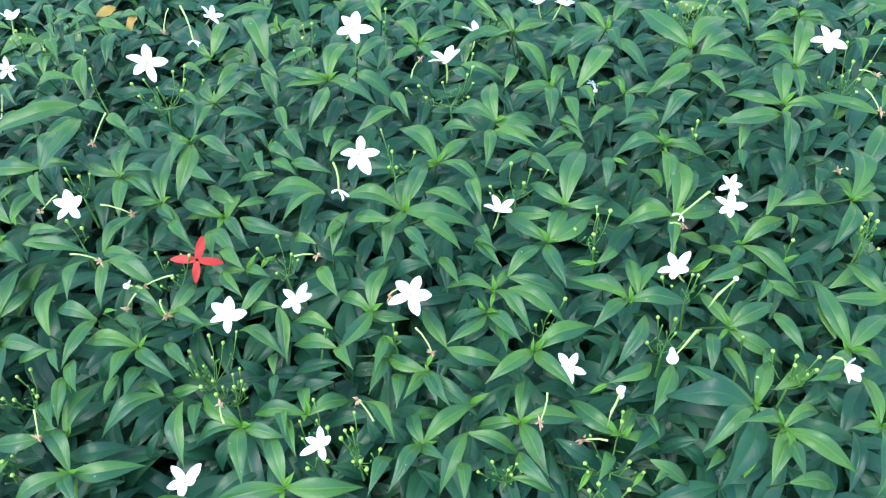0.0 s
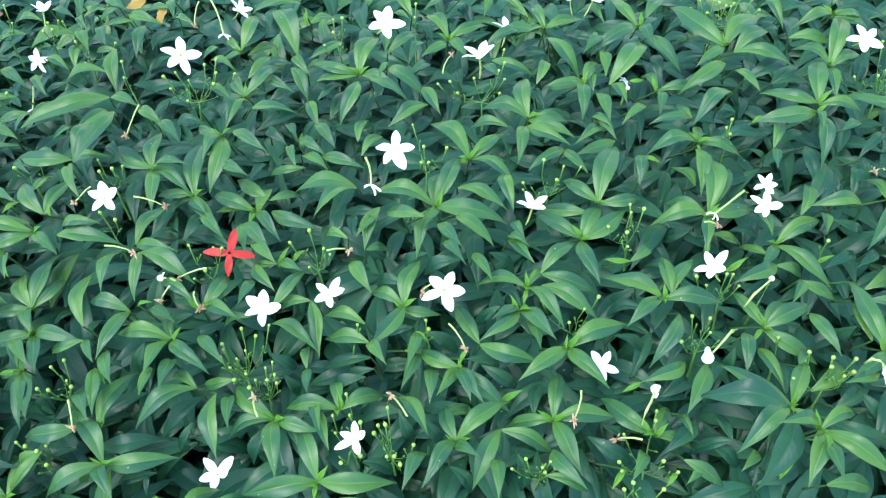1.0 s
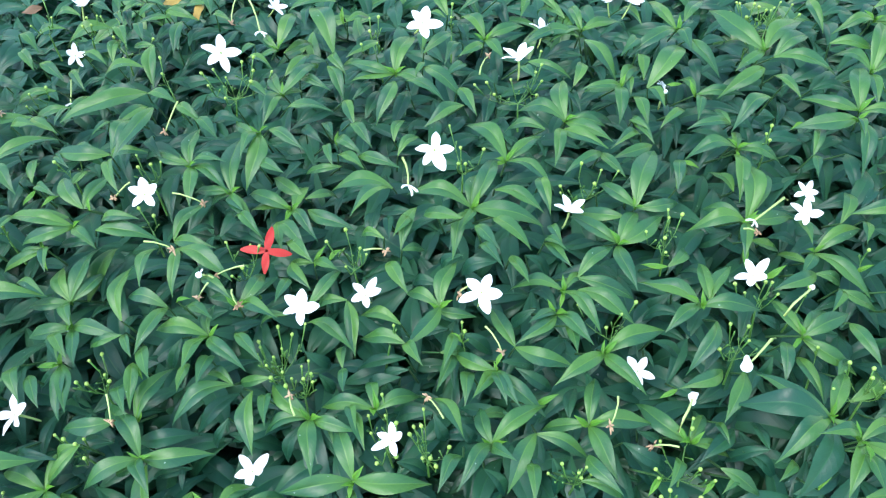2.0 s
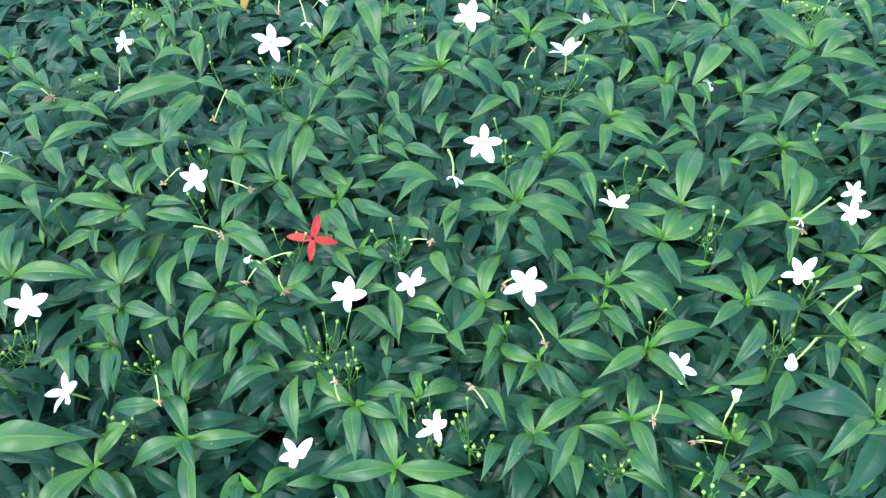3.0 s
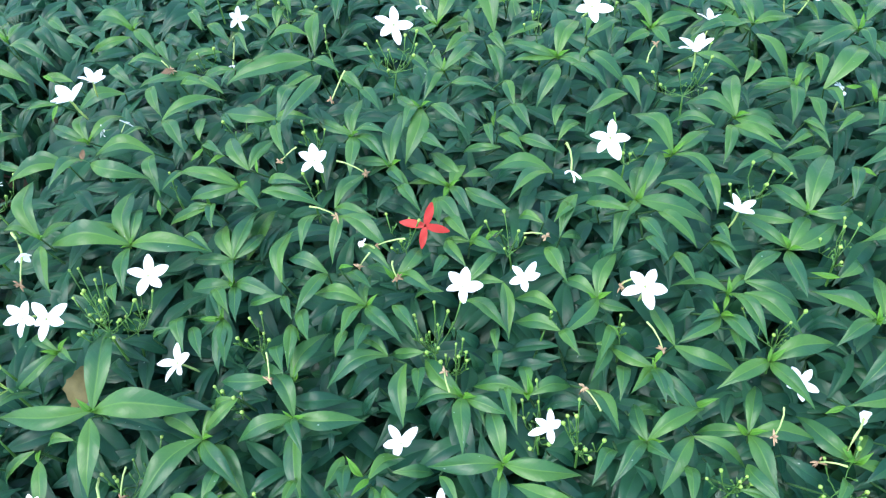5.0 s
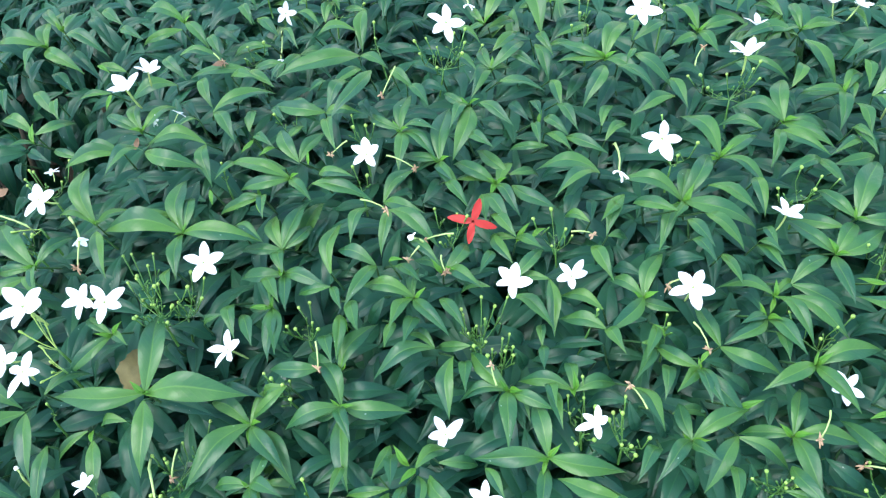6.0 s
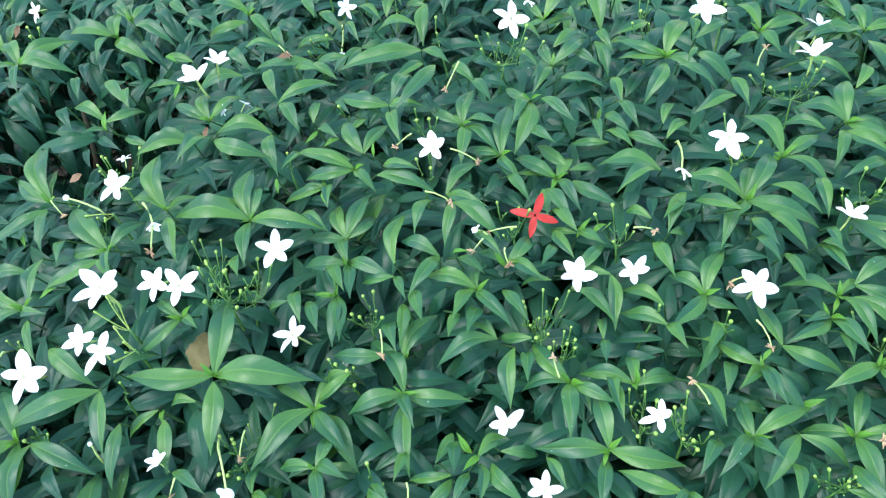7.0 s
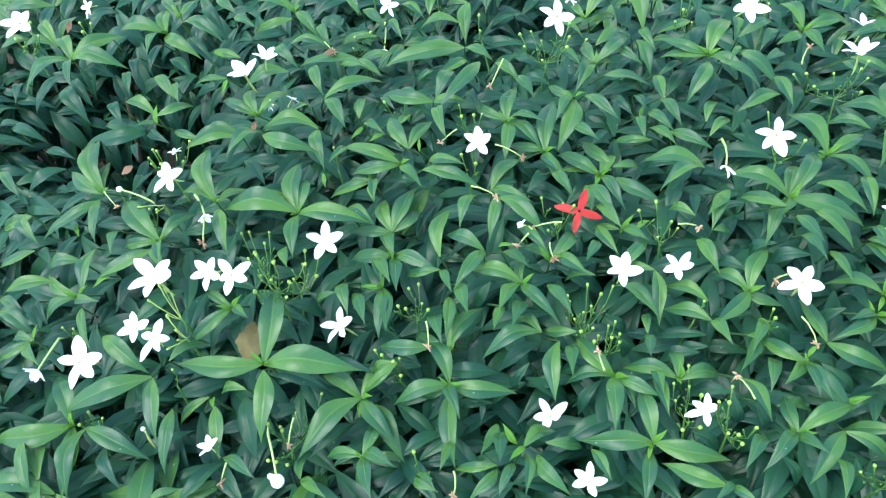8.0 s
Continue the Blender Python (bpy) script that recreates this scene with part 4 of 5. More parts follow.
shoot(0.190, 0.244, 0.696, (-135, -14, 2.0))
shoot(-0.971, 0.544, 0.779, (85, -6, 8.2), (-149, -11, 7.6), (148, 0, 5.8), (30, -5, 8.1), (-48, -7, 6.9))
low_shoot(-1.100, 0.565, 0.696, (166, 6, 4.8))
low_shoot(-1.087, 0.620, 0.670, (-171, -13, 7.5))
low_shoot(-1.062, 0.600, 0.673, (132, -14, 8.3))
low_shoot(-1.061, 0.614, 0.674, (129, -14, 6.6))
shoot(-1.024, 0.581, 0.765, (-53, -2, 7.0), (-104, -11, 6.3))
shoot(-1.034, 0.602, 0.760, (-7, -6, 6.1))
shoot(-1.103, 0.679, 0.752, (-103, -7, 8.5))
shoot(-1.085, 0.593, 0.757, (-104, -15, 5.4))
low_shoot(-1.072, 0.693, 0.722, (29, -23, 5.9))
low_shoot(-0.981, 0.566, 0.744, (97, -3, 5.9))
shoot(-0.877, 0.632, 0.769, (-90, -6, 7.9), (179, 4, 5.4), (113, -8, 7.3), (-28, -5, 7.0))
shoot(-0.864, 0.654, 0.771, (102, -9, 7.5))
low_shoot(-0.868, 0.664, 0.739, (123, -13, 7.2))
low_shoot(-0.905, 0.647, 0.734, (172, -5, 5.6))
shoot(-0.879, 0.675, 0.765, (10, -7, 5.1), (-51, -5, 6.6), (-30, -9, 5.9))
shoot(-0.858, 0.558, 0.757, (122, -8, 6.0))
shoot(-0.897, 0.550, 0.763, (143, -1, 5.0))
shoot(-0.765, 0.583, 0.748, (-103, -23, 5.8), (171, -11, 2.6))
shoot(-0.822, 0.493, 0.752, (-72, -5, 6.3), (29, -22, 5.6))
low_shoot(-0.905, 0.522, 0.735, (142, -3, 5.2))
low_shoot(-0.853, 0.498, 0.713, (-91, -5, 7.1), (-113, -8, 9.3), (-120, -16, 6.3), (112, 9, 5.1))
low_shoot(-0.921, 0.613, 0.733, (158, 0, 5.0))
low_shoot(-0.871, 0.612, 0.741, (120, -4, 5.6))
low_shoot(-1.011, 0.663, 0.727, (87, -8, 6.8))
low_shoot(-1.115, 0.494, 0.674, (86, 4, 5.3))
shoot(-0.801, 0.621, 0.758, (108, -10, 2.2))
shoot(-0.736, 0.746, 0.743, (-79, -5, 7.4), (127, -11, 6.7), (-7, -15, 4.6))
shoot(-0.733, 0.729, 0.743, (-115, -16, 6.2))
shoot(-0.813, 0.708, 0.751, (115, 2, 5.1))
shoot(-0.859, 0.741, 0.751, (119, -1, 5.3))
low_shoot(-0.899, 0.765, 0.719, (132, -14, 7.1))
low_shoot(-0.715, 0.780, 0.707, (115, -3, 5.7))
shoot(-0.692, 0.723, 0.739, (136, 0, 5.0))
shoot(-0.712, 0.675, 0.743, (82, -7, 6.1))
shoot(-0.726, 0.668, 0.744, (130, -5, 5.7))
shoot(-0.765, 0.626, 0.749, (-77, -11, 5.6))
shoot(-0.688, 0.616, 0.745, (-122, -9, 6.5))
shoot(-0.609, 0.668, 0.738, (-105, -7, 8.4), (123, 2, 5.4))
shoot(-0.662, 0.635, 0.743, (144, -6, 5.7))
shoot(-0.627, 0.648, 0.741, (104, 16, 4.9))
shoot(-0.621, 0.577, 0.744, (50, -5, 8.3), (133, -4, 6.2))
shoot(-0.687, 0.518, 0.755, (-30, -7, 5.9), (20, -9, 6.0), (-71, -5, 6.7))
shoot(-0.629, 0.555, 0.747, (-160, 14, 5.2))
low_shoot(-0.686, 0.614, 0.715, (130, 4, 4.9))
shoot(-0.549, 0.595, 0.738, (131, 16, 4.1))
shoot(-0.603, 0.516, 0.750, (-99, -6, 7.7), (153, -11, 6.3))
shoot(-0.826, 0.553, 0.753, (144, 4, 4.5))
low_shoot(-1.091, 0.495, 0.678, (99, -10, 6.5))
low_shoot(-1.044, 0.484, 0.647, (94, 0, 5.7))
shoot(-0.829, 0.366, 0.739, (-38, -3, 10.3), (-23, -5, 6.1), (-68, -4, 7.4))
low_shoot(-0.975, 0.447, 0.665, (-142, -11, 6.1))
shoot(-0.983, 0.366, 0.740, (121, -5, 5.6))
shoot(-0.825, 0.352, 0.740, (-140, -12, 8.1), (157, -6, 6.1))
shoot(-0.721, 0.312, 0.740, (-57, -4, 9.4), (-95, -21, 5.6), (144, 14, 4.9), (16, -10, 6.0))
shoot(-0.672, 0.371, 0.755, (-30, -3, 9.9), (-79, -12, 5.9), (28, -23, 5.5))
shoot(-0.659, 0.355, 0.764, (146, -10, 6.2))
shoot(-0.745, 0.467, 0.749, (-74, -12, 5.3))
low_shoot(-0.921, 0.530, 0.645, (140, 5, 4.6))
shoot(-0.913, 0.320, 0.731, (134, -5, 5.6))
low_shoot(-0.883, 0.503, 0.646, (164, -6, 5.9))
shoot(-0.846, 0.324, 0.726, (152, -15, 2.0))
shoot(-0.777, 0.320, 0.731, (164, 17, 4.5))
shoot(-0.682, 0.469, 0.765, (-93, -11, 6.4), (-112, -7, 7.4))
shoot(-0.653, 0.470, 0.774, (-161, 11, 5.9), (92, -10, 7.3))
low_shoot(-0.688, 0.522, 0.724, (65, -9, 7.5))
shoot(-0.577, 0.386, 0.744, (-96, -6, 9.6), (83, -6, 9.0), (-20, -3, 8.8), (-13, -8, 6.1), (163, -1, 6.4))
low_shoot(-0.590, 0.419, 0.715, (-17, -3, 7.5))
low_shoot(-0.652, 0.417, 0.727, (46, -33, 5.7))
low_shoot(-0.685, 0.458, 0.733, (125, -2, 5.5))
shoot(-0.561, 0.499, 0.744, (-175, 16, 4.5))
shoot(-0.493, 0.494, 0.749, (-92, -6, 6.1))
shoot(-0.572, 0.452, 0.744, (153, -17, 2.1))
shoot(-0.891, 0.284, 0.708, (-118, -20, 5.5))
low_shoot(-0.905, 0.298, 0.687, (120, 9, 4.5))
shoot(-0.809, 0.274, 0.722, (-103, -17, 5.3))
shoot(-0.724, 0.299, 0.739, (-131, -11, 6.8), (130, 12, 4.9))
shoot(-0.802, 0.294, 0.725, (168, -10, 6.2))
shoot(-0.796, 0.236, 0.711, (-71, -4, 6.0), (102, 19, 4.3), (-135, -30, 5.8))
shoot(-0.834, 0.244, 0.715, (-113, -7, 6.2))
shoot(-0.894, 0.213, 0.703, (107, -1, 5.6))
shoot(-0.883, 0.194, 0.705, (103, -6, 6.1))
low_shoot(-0.874, 0.231, 0.679, (122, 1, 5.2))
shoot(-0.781, 0.220, 0.714, (140, -5, 5.8))
shoot(-0.810, 0.168, 0.714, (-89, -29, 4.1), (-121, -24, 5.2), (132, 10, 4.6))
shoot(-0.734, 0.191, 0.716, (109, -11, 7.1))
shoot(-0.609, 0.260, 0.718, (-139, -23, 6.5), (117, 22, 3.9), (-67, -15, 5.1))
shoot(-0.651, 0.185, 0.708, (29, -28, 5.5))
shoot(-0.545, 0.204, 0.716, (-101, -6, 9.9), (-15, -3, 10.1), (77, -5, 10.3))
shoot(-0.763, 0.261, 0.725, (-139, -10, 2.3))
shoot(-0.536, 0.191, 0.727, (161, -15, 7.4))
low_shoot(-0.611, 0.267, 0.689, (-146, -37, 5.8))
low_shoot(-0.564, 0.278, 0.685, (129, 6, 5.2))
low_shoot(-0.567, 0.297, 0.691, (69, -47, 5.9))
shoot(-0.496, 0.323, 0.715, (157, 8, 5.0))
low_shoot(-0.471, 0.346, 0.683, (-116, -43, 5.0))
shoot(-0.573, 0.342, 0.736, (153, 16, 4.2))
shoot(-0.657, 0.161, 0.712, (-126, -10, 10.0), (152, -14, 6.9))
shoot(-0.726, 0.097, 0.689, (-112, -7, 9.0), (-46, -3, 7.3), (163, -14, 7.4))
shoot(-0.710, 0.098, 0.690, (97, -12, 7.7), (171, -16, 7.2))
shoot(-0.765, 0.067, 0.696, (143, -15, 6.2))
low_shoot(-0.768, 0.073, 0.667, (127, 6, 5.1))
low_shoot(-0.690, 0.097, 0.667, (138, -2, 5.9))
shoot(-0.622, 0.136, 0.703, (163, -15, 6.7))
shoot(-0.596, 0.163, 0.693, (-132, -36, 5.1))
shoot(-0.582, 0.152, 0.699, (150, -4, 6.0))
low_shoot(-0.698, 0.115, 0.666, (111, -6, 6.2))
low_shoot(-0.567, 0.182, 0.675, (148, -15, 7.4))
shoot(-0.554, 0.175, 0.707, (-93, -36, 4.2))
shoot(-0.444, 0.210, 0.676, (-151, -7, 8.9), (18, -18, 6.1), (128, -1, 6.7), (169, -18, 2.0), (-67, -13, 6.4))
shoot(-0.417, 0.145, 0.685, (-91, -30, 5.0), (105, 28, 5.0), (148, 18, 5.6), (-2, -30, 5.3))
shoot(-0.475, 0.112, 0.667, (-15, -32, 4.7), (114, 26, 4.8))
shoot(-0.553, 0.106, 0.688, (109, 13, 5.1))
low_shoot(-0.550, 0.209, 0.683, (87, -8, 6.7))
low_shoot(0.496, 0.929, 0.719, (99, -7, 7.2))
shoot(0.516, 0.681, 0.746, (-63, -5, 8.5))
shoot(0.523, 0.821, 0.750, (180, 2, 4.9))
shoot(0.550, 0.830, 0.749, (45, -11, 5.0))
shoot(0.554, 0.868, 0.749, (180, -17, 2.1))
shoot(0.542, 0.734, 0.746, (-157, -1, 5.0))
shoot(0.515, 0.661, 0.745, (-149, -15, 9.0), (-154, -8, 6.2))
shoot(0.451, 0.550, 0.737, (8, -3, 9.1), (-20, -21, 5.0), (48, -12, 5.2), (-151, -13, 6.8), (72, -18, 5.4))
low_shoot(0.490, 0.681, 0.716, (-137, -7, 5.8))
low_shoot(0.494, 0.693, 0.717, (-51, -39, 5.9))
low_shoot(0.467, 0.544, 0.703, (-141, 6, 4.8))
low_shoot(0.460, 0.639, 0.712, (-146, -4, 5.6))
shoot(0.399, 0.359, 0.727, (-10, -2, 8.6), (49, -4, 7.1), (-129, 2, 5.9), (98, -33, 5.1))
shoot(0.389, 0.372, 0.725, (-1, -12, 5.5))
low_shoot(0.427, 0.441, 0.687, (-156, 4, 5.0))
shoot(0.457, 0.424, 0.724, (-93, 1, 6.4), (-23, -13, 6.1))
low_shoot(0.449, 0.507, 0.693, (91, -32, 4.6))
low_shoot(0.442, 0.515, 0.693, (-137, 10, 4.6))
low_shoot(0.399, 0.415, 0.688, (-21, -77, 4.2))
low_shoot(0.332, 0.307, 0.690, (108, -9, 7.7))
low_shoot(0.378, 0.337, 0.690, (123, -40, 5.1))
low_shoot(0.393, 0.287, 0.694, (-165, -15, 6.2))
shoot(0.405, 0.279, 0.725, (-109, 22, 4.3), (-2, -11, 6.3), (-163, -6, 7.0))
shoot(0.387, 0.339, 0.722, (-117, 15, 4.7))
shoot(-0.327, 0.853, 0.700, (29, -28, 6.6))
shoot(-0.235, 0.811, 0.711, (114, 11, 5.9))
shoot(-0.224, 0.668, 0.700, (3, 32, 2.0))
shoot(-0.424, 0.631, 0.791, (-160, -7, 8.3))
shoot(-0.536, 0.615, 0.735, (118, -1, 6.6))
shoot(-0.120, 0.775, 0.750, (-167, 2, 3.4))
shoot(0.083, 0.850, 0.736, (-100, -7, 7.6))
shoot(0.250, 0.622, 0.744, (-179, -7, 6.9))
shoot(-0.253, 0.537, 0.719, (-172, 20, 2.8), (1, -28, 6.6))
shoot(-0.217, 0.464, 0.712, (36, 38, 2.8))
shoot(-0.334, 0.377, 0.760, (107, 37, 2.5))
shoot(-0.054, 0.476, 0.786, (-56, -32, 6.3))
shoot(-0.079, 0.412, 0.712, (94, -8, 4.4))
shoot(0.185, 0.408, 0.746, (-103, 44, 2.4))
shoot(0.248, 0.526, 0.735, (89, 37, 2.2))
shoot(-0.375, 0.346, 0.721, (149, 20, 5.8))
shoot(-0.364, 0.275, 0.698, (2, 37, 2.1), (-59, -26, 6.5))
shoot(-0.188, 0.277, 0.713, (104, 5, 4.7))
shoot(-0.014, 0.339, 0.725, (36, 37, 1.8))
shoot(0.089, 0.353, 0.731, (6, 34, 1.5))
shoot(-0.018, 0.259, 0.715, (-155, 22, 3.0))
shoot(0.305, 0.255, 0.756, (-165, 29, 2.6))
shoot(-0.548, 0.941, 0.732, (131, 9, 6.6))
shoot(-0.449, 0.925, 0.730, (-61, -32, 6.9))
shoot(-0.244, 0.890, 0.723, (-8, 34, 2.6))
shoot(-0.097, 0.899, 0.733, (-15, -10, 6.9))
shoot(-0.125, 0.901, 0.733, (126, 11, 3.5))
shoot(-0.071, 0.792, 0.733, (-160, 20, 6.3))
shoot(0.057, 0.908, 0.734, (-36, -11, 6.9))
shoot(0.065, 0.896, 0.733, (-37, -27, 6.7))
shoot(0.153, 0.834, 0.744, (-158, 15, 6.4))
shoot(0.141, 0.762, 0.741, (178, -2, 3.7))
shoot(0.577, 0.909, 0.744, (-154, -8, 3.5))
shoot(0.413, 0.454, 0.700, (45, -20, 6.6))
shoot(0.374, 0.496, 0.691, (85, 35, 2.2))
shoot(0.263, 0.523, 0.708, (69, -44, 6.5))
shoot(0.269, 0.474, 0.704, (75, 37, 2.8))
shoot(-0.304, 0.341, 0.714, (174, 30, 5.6))
shoot(-0.244, 0.309, 0.698, (163, 28, 5.5))
shoot(-0.386, 0.318, 0.692, (160, 27, 5.7))
shoot(-0.175, 0.288, 0.690, (163, 15, 3.4))
shoot(-0.063, 0.370, 0.701, (-170, 8, 5.5))
shoot(-0.039, 0.346, 0.696, (-175, 20, 5.1))
shoot(0.025, 0.313, 0.698, (81, 36, 2.8))
shoot(-0.034, 0.295, 0.696, (63, -35, 5.1))
shoot(0.288, 0.379, 0.698, (166, 5, 5.4))
shoot(0.325, 0.326, 0.705, (42, -19, 6.6))
shoot(0.206, 0.314, 0.675, (171, 20, 3.3))
shoot(0.276, 0.234, 0.707, (44, 36, 2.6))
shoot(0.313, 0.226, 0.714, (80, -30, 6.1))
shoot(0.261, 0.265, 0.701, (-144, 15, 3.4))
shoot(0.220, 0.256, 0.671, (-130, 19, 3.1))
shoot(-0.795, 0.462, 0.770, (-20, 32, 2.6), (-153, 33, 3.3))
low_shoot(-0.919, 0.475, 0.703, (150, -1, 6.7))
shoot(-0.573, 0.766, 0.683, (128, 1, 6.5))
shoot(-0.580, 0.760, 0.695, (-167, 1, 6.5), (58, -19, 5.9))
shoot(-0.457, 0.484, 0.772, (-14, 32, 1.7))
shoot(-0.462, 0.562, 0.768, (150, 6, 6.4))
shoot(-0.910, 0.320, 0.726, (-98, -32, 6.6))
shoot(-0.601, 0.413, 0.738, (-103, -6, 7.3))
shoot(-0.467, 0.421, 0.692, (9, 1, 7.7))
shoot(-0.525, 0.298, 0.703, (70, 31, 3.3))
shoot(-0.597, 0.167, 0.683, (141, 31, 2.6))
shoot(-0.604, 0.045, 0.690, (53, 0, 3.4))
shoot(-0.438, 0.215, 0.656, (133, -6, 7.6))
shoot(-0.438, 0.172, 0.610, (-88, -33, 5.8), (82, -7, 6.5), (151, 3, 5.5), (-5, -40, 6.1))
shoot(-0.360, 0.143, 0.679, (122, 21, 3.6))
shoot(-0.354, 0.242, 0.673, (161, -7, 8.2))
shoot(-0.269, 0.190, 0.699, (-58, 38, 2.6))
shoot(-0.259, 0.182, 0.699, (166, 10, 4.6))
shoot(-0.248, 0.185, 0.699, (129, -1, 5.1))
shoot(-0.243, 0.199, 0.699, (60, -40, 5.0))
shoot(-0.261, 0.184, 0.711, (-161, 28, 2.8), (31, -37, 5.8))
shoot(-0.286, 0.201, 0.695, (169, 26, 4.7))
shoot(-0.282, 0.162, 0.695, (-154, 0, 4.2))
shoot(-0.283, 0.166, 0.695, (-100, -26, 4.8))
shoot(-0.268, 0.171, 0.697, (-174, 11, 4.0))
shoot(-0.294, 0.209, 0.693, (-172, 15, 4.3))
shoot(-0.360, 0.141, 0.679, (116, 21, 3.5))
shoot(-0.335, 0.181, 0.684, (178, 24, 4.2))
shoot(-0.199, 0.203, 0.699, (140, 8, 3.9))
shoot(-0.145, 0.222, 0.686, (176, 1, 5.6))
shoot(-0.073, 0.196, 0.706, (-78, -12, 6.2))
shoot(-0.068, 0.192, 0.718, (-143, 19, 3.1), (133, 29, 3.3))
shoot(0.022, 0.246, 0.707, (179, 20, 4.9))

# ---- flowers and buds ----
flower(-0.334, 0.656, 0.852, 131, 35, 64, 21.5, 1, ((-3, 0.9), (-9, 1.02), (0, 1.06), (7, 1.05), (4, 1.01)))
flower(-0.119, 0.781, 0.805, 148, 29, 37, 21.8, 7, ((-2, 1.03), (0, 1.0), (0, 1.15), (7, 1.01), (-6, 0.86)))
flower(0.000, 0.677, 0.834, -50, 14, 22, 20.4, 28)
flower(-0.081, 0.501, 0.858, 173, 24, 50, 20.0, -9, ((1, 0.86), (-7, 1.11), (0, 1.01), (0, 1.05), (7, 0.99)))
flower(-0.381, 0.475, 0.811, 172, 26, 60, 16.7, 3, ((-15, 0.98), (1, 0.98), (17, 0.9), (8, 1.06), (-11, 1.08)))
flower(-0.202, 0.357, 0.785, 166, 10, 106, 18.4, 21, ((-6, 1.05), (-1, 1.11), (13, 0.99), (1, 1.0), (-9, 0.88)))
flower(-0.031, 0.399, 0.764, -178, 13, 100, 21.4, -3, ((7, 1.08), (-2, 0.93), (1, 1.02), (-2, 0.89), (-4, 1.1)))
flower(0.225, 0.405, 0.796, -98, 20, 67, 17.0, 19, ((5, 1.0), (0, 0.88), (0, 1.2), (-5, 0.95), (5, 0.97)))
flower(0.310, 0.545, 0.764, 175, 24, 27, 13.4, 3, ((-12, 0.89), (34, 0.94), (12, 1.02), (-7, 1.14), (-25, 1.0)))
flower(0.310, 0.523, 0.755, 180, 20, 29, 15.8, 3, ((-3, 0.99), (-30, 0.78), (3, 0.98), (19, 1.03), (8, 1.21)))
flower(0.059, 0.516, 0.758, 20, 12, 67, 18.4, 28)
flower(-0.149, 0.402, 0.748, 175, 18, 32, 16.5, 3, ((-13, 0.88), (-4, 0.77), (29, 0.99), (-5, 1.29), (-6, 1.07)))
flower(-0.104, 0.240, 0.755, 170, 26, 48, 14.4, 3, ((-22, 1.34), (-17, 0.91), (27, 0.72), (11, 1.06), (0, 0.97)))
flower(-0.247, 0.240, 0.674, 170, 24, 22, 16.6, 3, ((-6, 1.0), (-18, 0.87), (29, 0.61), (-8, 1.3), (3, 1.21)))
flower(0.475, 0.782, 0.779, 167, 26, 0, 20.8)
flower(0.128, 0.358, 0.694, 165, 22, 20, 16.5, 8)
flower(0.035, 0.878, 0.726, 10, 20, 56, 19.4, 28)
flower(-0.370, 0.988, 0.681, 90, 35, 57, 18.9, 25)
flower(0.183, 0.751, 0.739, 79, 28, 31, 9)
flower(-0.608, 0.876, 0.758, 10, 18, 18, 18.0, 32)
flower(0.120, 0.887, 0.765, -20, 16, 13, 17.0, 26)
flower(0.150, 0.882, 0.768, 60, 20, 40, 17.5, 18)
flower(-0.675, 0.243, 0.776, -142, 11, 36, 26.1, 9, ((8, 1.04), (-7, 1.03), (3, 0.92), (-15, 0.87), (5, 1.24)))
flower(-0.580, 0.251, 0.798, 179, 20, 22, 18.8, -4, ((-5, 0.78), (-3, 1.08), (8, 0.92), (-12, 1.17), (12, 1.17)))
flower(-0.612, 0.255, 0.787, -169, 36, 23, 18.3, 19, ((-6, 1.04), (-1, 1.01), (0, 1.0), (3, 0.98), (5, 0.97)))
flower(-0.734, 0.152, 0.726, 166, 26, 4, 25.2, 0, ((2, 1.05), (8, 1.13), (1, 0.88), (-12, 0.96), (-1, 1.07)))
flower(-0.708, 0.354, 0.807, -163, 28, 344, 19.0, 0, ((-10, 0.84), (-5, 1.14), (1, 1.09), (2, 1.07), (12, 0.88)))
flower(-0.500, 0.310, 0.804, 127, 27, 7, 19.2, 14, ((-4, 0.98), (7, 1.1), (2, 0.85), (2, 1.03), (-7, 1.05)))
flower(-0.489, 0.276, 0.701, -130, 31, 60, 20.6, 18, ((-4, 1.05), (-2, 0.93), (-6, 0.92), (-4, 0.98), (8, 1.14)))
flower(-0.704, 0.543, 0.797, -79, 12, 31, 24.1, 29, ((-8, 0.88), (-5, 1.16), (16, 0.98), (0, 1.0), (2, 1.05)))
flower(-0.691, 0.577, 0.798, 62, 13, 34, 18.5, 36, ((-4, 0.98), (0, 1.0), (0, 1.0), (3, 0.98), (-4, 1.07)))
flower(-0.670, 0.187, 0.763, 180, 26, 52, 17.1, 3, ((-25, 1.15), (-32, 0.86), (19, 0.92), (35, 1.05), (3, 1.02)))
flower(-0.642, 0.179, 0.767, 170, 20, 59, 17.8, 3, ((18, 1.45), (-6, 0.8), (-14, 0.81), (-8, 1.08), (9, 0.85)))
flower(-0.196, 0.181, 0.674, 175, 20, 45, 16.5, 3, ((-23, 0.95), (6, 0.86), (7, 1.06), (13, 1.12), (-3, 1.01)))
flower(-0.641, 0.862, 0.684, -165, 60, 24, 17.5, 6)
flower(-0.562, 0.106, 0.707, -101, 26, 1, 13, 20)
flower(-1.093, 0.600, 0.780, 180, 15, 15, 25.8, 3, ((-10, 1.28), (-9, 1.12), (-5, 0.9), (16, 0.77), (9, 0.93)))
flower(-0.994, 0.635, 0.795, -165, 66, 50, 14, 14)
hanging_flower(0.380, 0.328, 0.746, -1.1, 0.6, 0.6, 17)
hanging_flower(-0.777, 0.134, 0.722, 0.5, 3.7, 0.6, 17)
